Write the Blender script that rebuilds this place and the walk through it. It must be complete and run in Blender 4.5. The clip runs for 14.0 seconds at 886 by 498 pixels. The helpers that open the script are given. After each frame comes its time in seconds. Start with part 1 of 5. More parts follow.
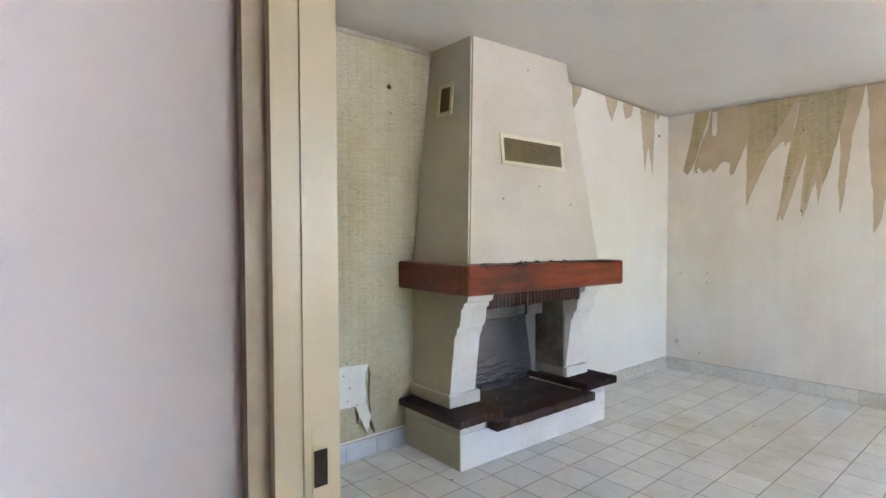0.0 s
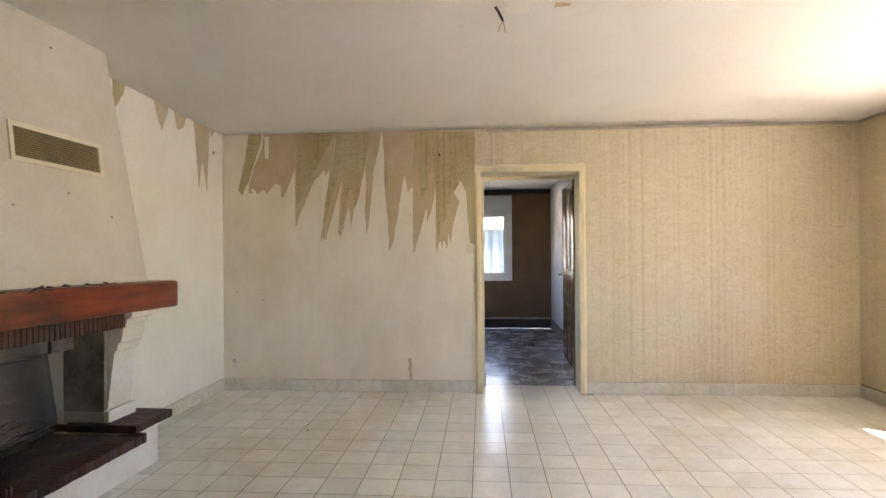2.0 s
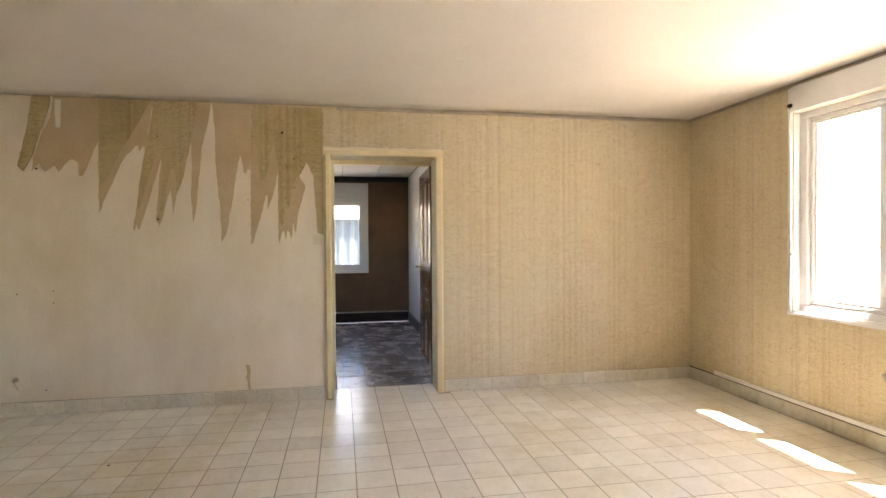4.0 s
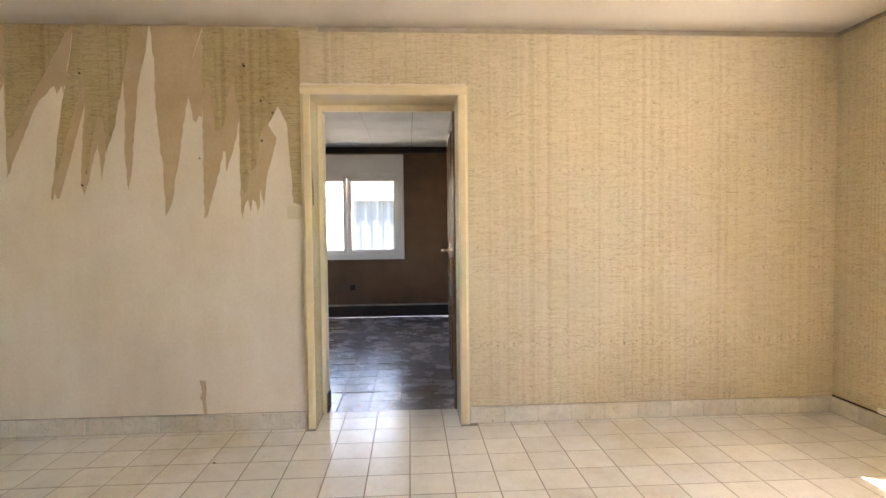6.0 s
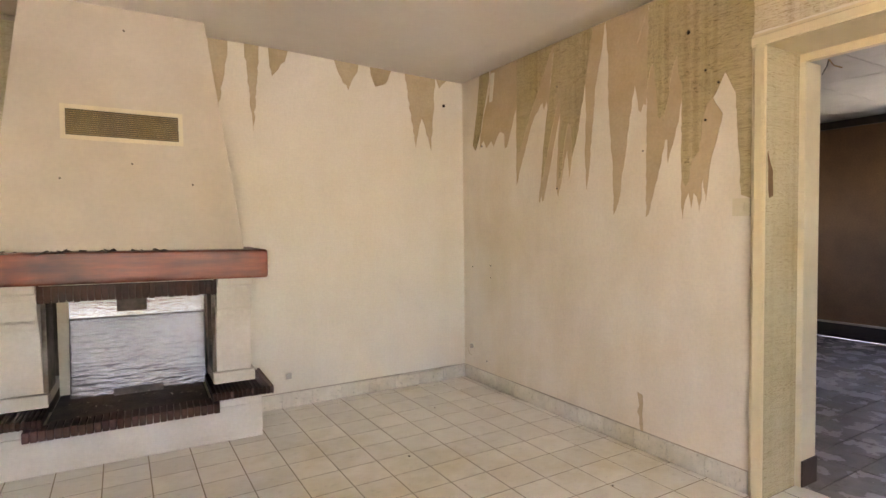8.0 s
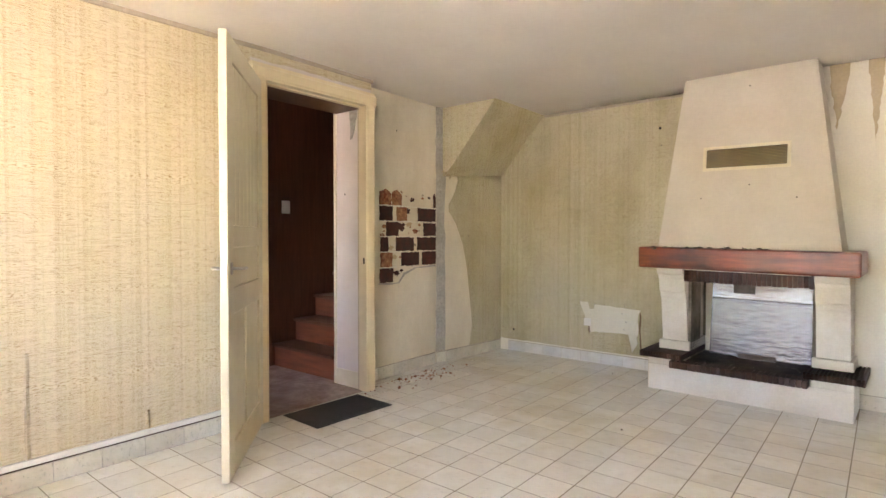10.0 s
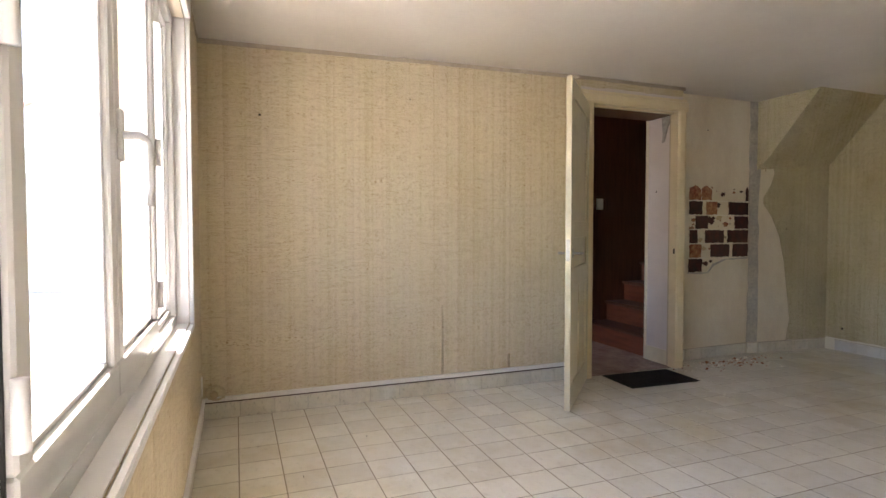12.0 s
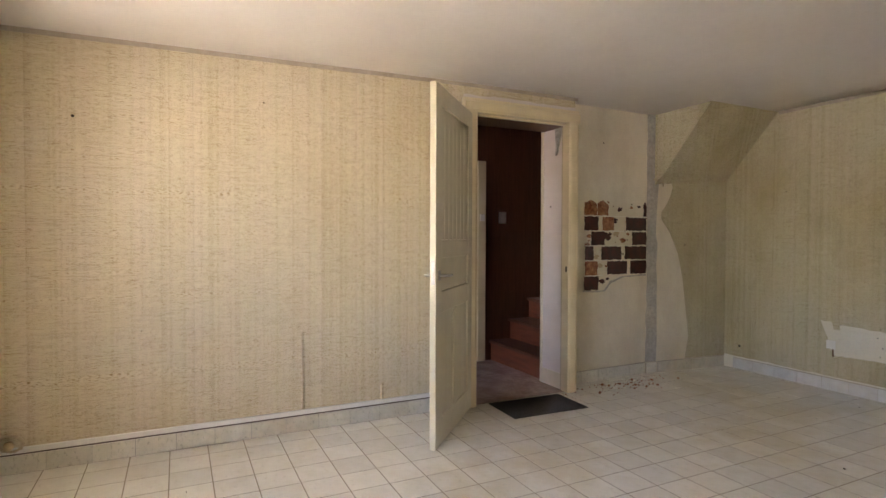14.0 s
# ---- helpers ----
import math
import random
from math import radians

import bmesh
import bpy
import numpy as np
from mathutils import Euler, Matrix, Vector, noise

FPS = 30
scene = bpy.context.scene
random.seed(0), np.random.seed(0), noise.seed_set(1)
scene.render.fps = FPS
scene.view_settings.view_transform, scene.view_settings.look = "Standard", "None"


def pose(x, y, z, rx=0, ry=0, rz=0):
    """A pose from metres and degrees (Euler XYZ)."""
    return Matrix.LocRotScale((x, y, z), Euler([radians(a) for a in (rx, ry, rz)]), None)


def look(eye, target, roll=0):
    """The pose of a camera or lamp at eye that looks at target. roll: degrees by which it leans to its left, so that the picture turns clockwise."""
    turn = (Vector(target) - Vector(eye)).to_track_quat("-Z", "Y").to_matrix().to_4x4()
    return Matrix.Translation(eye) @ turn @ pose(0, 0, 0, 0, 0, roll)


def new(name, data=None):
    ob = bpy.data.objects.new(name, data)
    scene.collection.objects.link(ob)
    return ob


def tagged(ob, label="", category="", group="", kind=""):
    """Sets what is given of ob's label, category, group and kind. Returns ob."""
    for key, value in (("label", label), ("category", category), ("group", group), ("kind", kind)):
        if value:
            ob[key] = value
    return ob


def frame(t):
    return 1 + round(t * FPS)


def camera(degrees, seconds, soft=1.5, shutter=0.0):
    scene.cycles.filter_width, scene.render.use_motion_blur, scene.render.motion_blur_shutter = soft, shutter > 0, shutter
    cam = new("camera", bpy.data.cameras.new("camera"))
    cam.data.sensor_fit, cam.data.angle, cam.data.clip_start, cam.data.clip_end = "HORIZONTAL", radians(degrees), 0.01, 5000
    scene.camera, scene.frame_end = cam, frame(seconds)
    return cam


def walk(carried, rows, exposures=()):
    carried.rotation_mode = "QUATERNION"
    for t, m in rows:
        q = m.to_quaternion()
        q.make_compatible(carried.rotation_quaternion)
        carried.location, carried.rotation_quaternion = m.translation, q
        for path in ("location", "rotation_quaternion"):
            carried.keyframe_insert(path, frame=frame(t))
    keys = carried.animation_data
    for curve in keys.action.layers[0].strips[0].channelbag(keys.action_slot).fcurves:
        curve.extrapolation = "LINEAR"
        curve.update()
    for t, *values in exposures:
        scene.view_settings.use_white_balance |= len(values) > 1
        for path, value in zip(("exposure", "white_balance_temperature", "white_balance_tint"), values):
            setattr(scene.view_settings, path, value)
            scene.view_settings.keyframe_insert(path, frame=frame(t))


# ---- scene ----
cam = camera(78.2, 14.0)
PATH = [
    (0, (0.030, -0.130, 1.296), (1.345, 1.376, 1.231), -0.2),
    (0.5, (0.157, -0.060, 1.242), (1.721, 1.187, 1.225), -0.5),
    (1, (0.160, -0.050, 1.237), (1.921, 0.898, 1.249), -0.4),
    (1.5, (0.138, -0.045, 1.246), (2.074, 0.455, 1.262), -0.5),
    (2, (0.113, -0.041, 1.266), (2.108, 0.102, 1.274), -0.4),
    (2.5, (0.132, -0.012, 1.241), (2.127, -0.143, 1.258), -0.5),
    (3, (0.159, -0.026, 1.272), (2.136, -0.327, 1.272), -0.3),
    (3.2, (0.186, -0.034, 1.276), (2.157, -0.376, 1.270), -0.4),
    (5.5, (1.488, -0.451, 1.219), (3.455, -0.810, 1.161), -0.5),
    (6, (1.757, -0.607, 1.182), (3.752, -0.727, 1.106), -0.6),
    (6.5, (2.048, -0.843, 1.184), (4.016, -0.494, 1.105), -0.8),
    (7, (2.197, -1.052, 1.178), (4.026, -0.246, 1.114), -0.7),
    (7.5, (2.397, -1.181, 1.175), (3.922, 0.113, 1.098), -0.8),
    (8, (2.616, -1.343, 1.211), (3.635, 0.376, 1.132), -0.7),
    (8.5, (2.822, -1.653, 1.231), (3.084, 0.328, 1.161), -0.6),
    (9, (2.815, -1.955, 1.222), (2.470, 0.015, 1.170), -0.4),
    (9.2, (2.937, -2.042, 1.210), (2.353, -0.130, 1.166), -0.2),
    (11.3, (3.879, -2.894, 1.190), (2.134, -1.920, 1.133), -0.2),
    (11.5, (3.943, -2.950, 1.190), (2.152, -2.061, 1.134), -0.1),
    (12, (4.004, -3.042, 1.190), (2.136, -2.331, 1.120), -0.0),
    (12.5, (3.997, -3.042, 1.188), (2.084, -2.464, 1.109), -0.0),
    (12.9, (3.945, -2.943, 1.179), (2.022, -2.398, 1.108), -0.1),
    (13, (3.940, -2.905, 1.180), (2.017, -2.359, 1.107), -0.2),
    (13.5, (3.877, -2.657, 1.221), (1.970, -2.058, 1.163), -0.2),
    (14, (3.897, -2.381, 1.265), (2.099, -1.505, 1.222), 0.2),
]
EXPOSURES = [(0, 5.13, 5750, 22), (1, 4.86, 6500, 24), (1.5, 4.75, 6700, 24), (2, 4.62, 6950, 25), (2.5, 4.62, 7200, 25), (3, 4.38, 7450, 25), (5.5, 4.6, 7800, 27), (6, 4.68, 7700, 27), (6.5, 4.5, 8000, 29), (7, 4.40, 8000, 29), (7.5, 4.62, 7950, 30), (8, 4.74, 7900, 31), (8.5, 4.78, 7900, 31), (9, 5.08, 7700, 28), (11.5, 4.45, 6950, 26), (12, 3.88, 6900, 26), (12.5, 3.66, 6900, 26), (13, 3.55, 7000, 26), (13.5, 3.66, 7200, 27), (14, 4.18, 7100, 28)]
walk(cam, [(t, look(eye, target, roll)) for t, eye, target, roll in PATH], EXPOSURES)

# ---- world, sun ----
YNL = 2.50
XE, YN, YS, XW, H = 5.0, 2.35, -3.25, 0.328, 2.355
SUN_WAY = Vector((0.39, 0.60, -1.14))
world = bpy.data.worlds.new("sky")
scene.world = world
world.use_nodes = True
wn = world.node_tree.nodes
sky = wn.new("ShaderNodeTexSky")
sky.sky_type = "NISHITA"
sky.sun_disc = False
sky.sun_elevation = math.atan2(1.14, math.hypot(0.39, 0.60))
sky.sun_rotation = math.atan2(-0.39, -0.60)
wn["Background"].inputs["Strength"].default_value = 0.13
world.node_tree.links.new(sky.outputs["Color"], wn["Background"].inputs["Color"])
sun_data = bpy.data.lights.new("sun", "SUN")
sun_data.energy, sun_data.angle, sun_data.color = 4.5, radians(0.5), (1.0, 0.95, 0.87)
sun = new("sun", sun_data)
sun.matrix_world = look((0, 0, 30), Vector((0, 0, 30)) + SUN_WAY)


# ---- materials ----
class Nodes:
    """Small helper round one material's node tree."""

    def __init__(self, name, rough=0.8, metal=0.0):
        self.mat = bpy.data.materials.new(name)
        self.mat.use_nodes = True
        self.t = self.mat.node_tree
        self.bsdf = self.t.nodes["Principled BSDF"]
        self.bsdf.inputs["Roughness"].default_value = rough
        self.bsdf.inputs["Metallic"].default_value = metal
        self.pos = self.t.nodes.new("ShaderNodeNewGeometry").outputs["Position"]

    def link(self, a, b):
        self.t.links.new(a, b)

    def stretched(self, sx, sy, sz, shift=(0, 0, 0), source=None):
        m = self.t.nodes.new("ShaderNodeMapping")
        m.inputs["Scale"].default_value = (sx, sy, sz)
        m.inputs["Location"].default_value = shift
        self.link(source or self.pos, m.inputs["Vector"])
        return m.outputs["Vector"]

    def noise(self, vec, scale, detail=3.0, rough=0.5):
        n = self.t.nodes.new("ShaderNodeTexNoise")
        n.inputs["Scale"].default_value = scale
        n.inputs["Detail"].default_value = detail
        n.inputs["Roughness"].default_value = rough
        self.link(vec, n.inputs["Vector"])
        return n.outputs["Fac"]

    def steps(self, fac, *stops):
        r = self.t.nodes.new("ShaderNodeValToRGB")
        e = r.color_ramp.elements
        while len(e) < len(stops):
            e.new(0.5)
        for el, (p, c) in zip(e, stops):
            el.position = p
            el.color = (*c, 1) if isinstance(c, tuple) else (c, c, c, 1)
        self.link(fac, r.inputs["Fac"])
        return r.outputs["Color"]

    def mix(self, fac, a, b, kind="MIX"):
        m = self.t.nodes.new("ShaderNodeMix")
        m.data_type, m.blend_type = "RGBA", kind
        for value, slot in ((fac, m.inputs[0]), (a, m.inputs[6]), (b, m.inputs[7])):
            if isinstance(value, (int, float)):
                slot.default_value = value
            elif isinstance(value, tuple):
                slot.default_value = (*value, 1)
            else:
                self.link(value, slot)
        return m.outputs[2]

    def math(self, op, a, b):
        m = self.t.nodes.new("ShaderNodeMath")
        m.operation = op
        for value, slot in ((a, m.inputs[0]), (b, m.inputs[1])):
            if isinstance(value, (int, float)):
                slot.default_value = value
            else:
                self.link(value, slot)
        return m.outputs[0]

    def colour(self, c):
        if isinstance(c, tuple):
            self.bsdf.inputs["Base Color"].default_value = (*c, 1)
        else:
            self.link(c, self.bsdf.inputs["Base Color"])
        return self

    def bump(self, h, strength=0.3, distance=0.002):
        b = self.t.nodes.new("ShaderNodeBump")
        b.inputs["Strength"].default_value = strength
        b.inputs["Distance"].default_value = distance
        self.link(h, b.inputs["Height"])
        self.link(b.outputs["Normal"], self.bsdf.inputs["Normal"])
        return self

    def gloss(self, fac, lo, hi):
        m = self.t.nodes.new("ShaderNodeMapRange")
        m.inputs["To Min"].default_value, m.inputs["To Max"].default_value = lo, hi
        self.link(fac, m.inputs["Value"])
        self.link(m.outputs[0], self.bsdf.inputs["Roughness"])
        return self


def two_scale(name, a, b, big=1.2, small=25.0, rough=0.8, speck=0.12, bump=0.25, metal=0.0, depth=0.002):
    """Paint, plaster, stone: large soft stains between colours a and b, with fine grain."""
    n = Nodes(name, rough, metal)
    v = n.stretched(1, 1, 1)
    base = n.mix(n.steps(n.noise(v, big, 4, 0.6), (0.35, 0.0), (0.68, 1.0)), a, b)
    fine = n.noise(v, small, 4, 0.6)
    grain = n.steps(fine, (0.3, 1.0 - speck), (0.7, 1.0))
    n.colour(n.mix(1.0, base, grain, "MULTIPLY")).bump(fine, bump, depth)
    return n.mat


def wallpaper_material(name, light, mid, dark, stain=(0.88, 0.85, 0.77), strength=0.75):
    """Old striped paper: soft vertical bands with short thin dark strokes lying across them."""
    n = Nodes(name, 0.75)
    sep = n.t.nodes.new("ShaderNodeSeparateXYZ")
    n.link(n.pos, sep.inputs[0])
    u = n.math("ADD", sep.outputs[0], sep.outputs[1])
    comb = n.t.nodes.new("ShaderNodeCombineXYZ")
    n.link(u, comb.inputs[0])
    n.link(sep.outputs[2], comb.inputs[2])
    flat = comb.outputs[0]
    broad = n.noise(n.stretched(19, 1, 0.0, source=flat), 1.0, 1.0, 0.5)
    thin = n.noise(n.stretched(60, 1, 0.12, source=flat), 1.0, 2.0, 0.6)
    bands = n.steps(broad, (0.36, mid), (0.47, light), (0.53, light), (0.64, mid))
    bands = n.mix(n.steps(thin, (0.44, 0.0), (0.62, 0.8)), bands, light)
    jog = n.math("MULTIPLY", n.noise(n.stretched(0, 1, 47, source=flat), 1.0, 1.0, 0.5), 3.0)
    slid = n.t.nodes.new("ShaderNodeCombineXYZ")
    n.link(n.math("ADD", u, jog), slid.inputs[0])
    n.link(sep.outputs[2], slid.inputs[2])
    stroke = n.noise(n.stretched(50, 1, 200, source=slid.outputs[0]), 1.0, 1.0, 0.5)
    where = n.steps(stroke, (0.545, 0.0), (0.60, min(1.0, strength * 1.25)))
    seams = n.noise(n.stretched(95, 1, 0.05, (4, 0, 0), source=flat), 1.0, 1.0, 0.5)
    bands = n.mix(n.steps(seams, (0.56, 0.0), (0.68, 0.4)), bands, tuple(q * 0.74 for q in mid))
    tint = n.noise(n.stretched(11, 1, 0.0, (9, 0, 0), source=flat), 1.0, 1.0, 0.5)
    bands = n.mix(n.steps(tint, (0.42, 0.0), (0.58, 0.35)), bands, (light[0] * 0.93, light[1] * 0.99, light[2] * 0.86))
    gate = n.steps(broad, (0.38, 1.0), (0.50, 0.75), (0.60, 1.0))
    col = n.mix(n.mix(1.0, where, gate, "MULTIPLY"), bands, dark)
    stains = n.steps(n.noise(n.stretched(1, 1, 0.6), 1.3, 4, 0.6), (0.34, stain), (0.58, (1.0, 1.0, 1.0)))
    n.colour(n.mix(0.8, col, stains, "MULTIPLY")).bump(stroke, 0.35, 0.0015)
    return n.mat


def plaster_material(name, light, stained, amount=0.6):
    """Bare wall under torn paper: pale, with yellow glue stains running down and faint ghost stripes."""
    n = Nodes(name, 0.85)
    runs = n.noise(n.stretched(1.3, 1.3, 0.8), 1.5, 5, 0.6)
    stripes = n.noise(n.stretched(9, 9, 0.05), 1.0, 2, 0.5)
    col = n.mix(n.steps(runs, (0.38, 0.0), (0.7, amount)), light, stained)
    col = n.mix(n.steps(stripes, (0.4, 0.0), (0.7, 0.08)), col, stained)
    fine = n.noise(n.stretched(1, 1, 1), 60, 5, 0.65)
    n.colour(n.mix(1.0, col, n.steps(fine, (0.3, 0.93), (0.6, 1.0)), "MULTIPLY")).bump(fine, 0.3, 0.001)
    return n.mat


def wood_material(name, a, b, along="x", rough=0.3, scorch=0.0, coat=0.3):
    n = Nodes(name, rough)
    k = {"x": (1.2, 14, 14), "y": (14, 1.2, 14), "z": (14, 14, 1.0)}[along]
    v = n.stretched(*k)
    grain = n.noise(v, 2.2, 6, 0.65)
    fine = n.noise(n.stretched(*(q * 5 for q in k)), 3, 3, 0.6)
    col = n.mix(n.steps(grain, (0.35, 0.0), (0.65, 1.0)), a, b)
    col = n.mix(n.steps(fine, (0.45, 0.0), (0.8, 0.5)), col, tuple(q * 0.45 for q in a))
    if scorch:
        s = n.noise(n.stretched(2.2, 1.5, 5, (0.4, 0, 0.2)), 1.3, 3, 0.5)
        col = n.mix(n.steps(s, (0.56, 0.0), (0.72, scorch)), col, (0.02, 0.008, 0.005))
    n.colour(col).bump(fine, 0.2, 0.001)
    n.bsdf.inputs["Coat Weight"].default_value = coat
    n.bsdf.inputs["Coat Roughness"].default_value = 0.15
    return n.mat


def tile_material(name, a, b, vein, rough_lo, rough_hi, spread=0.10, veins=0.6, scale=9):
    """Glazed floor tile: its own shade for each tile, cloudy veins, and a worn gloss."""
    n = Nodes(name, 0.3)
    info = n.t.nodes.new("ShaderNodeObjectInfo").outputs["Random"]
    isl = n.t.nodes.new("ShaderNodeNewGeometry").outputs["Random Per Island"]
    rnd = n.math("FRACT", n.math("ADD", info, isl), 0)
    cloud = n.noise(n.stretched(1, 1, 1), scale, 5, 0.65)
    col = n.mix(n.steps(cloud, (0.35, 0.0), (0.65, 1.0)), a, b)
    col = n.mix(n.steps(n.noise(n.stretched(1, 1.6, 1, (3, 1, 0)), scale * 2.3, 5, 0.7), (0.56, 0.0), (0.72, veins)), col, vein)
    shade = n.steps(rnd, (0.0, 1.0 - spread), (1.0, 1.0))
    dirt = n.steps(n.noise(n.stretched(1, 1, 1, (7, 2, 0)), 0.9, 5, 0.65), (0.32, (0.86, 0.80, 0.66)), (0.50, (1, 1, 1)))
    n.colour(n.mix(0.8, n.mix(1.0, col, shade, "MULTIPLY"), dirt, "MULTIPLY"))
    n.gloss(n.noise(n.stretched(1, 1, 1), 5, 4, 0.6), rough_lo, rough_hi)
    n.bump(n.noise(n.stretched(1, 1, 1), 26, 2, 0.5), 0.12, 0.001)
    return n.mat


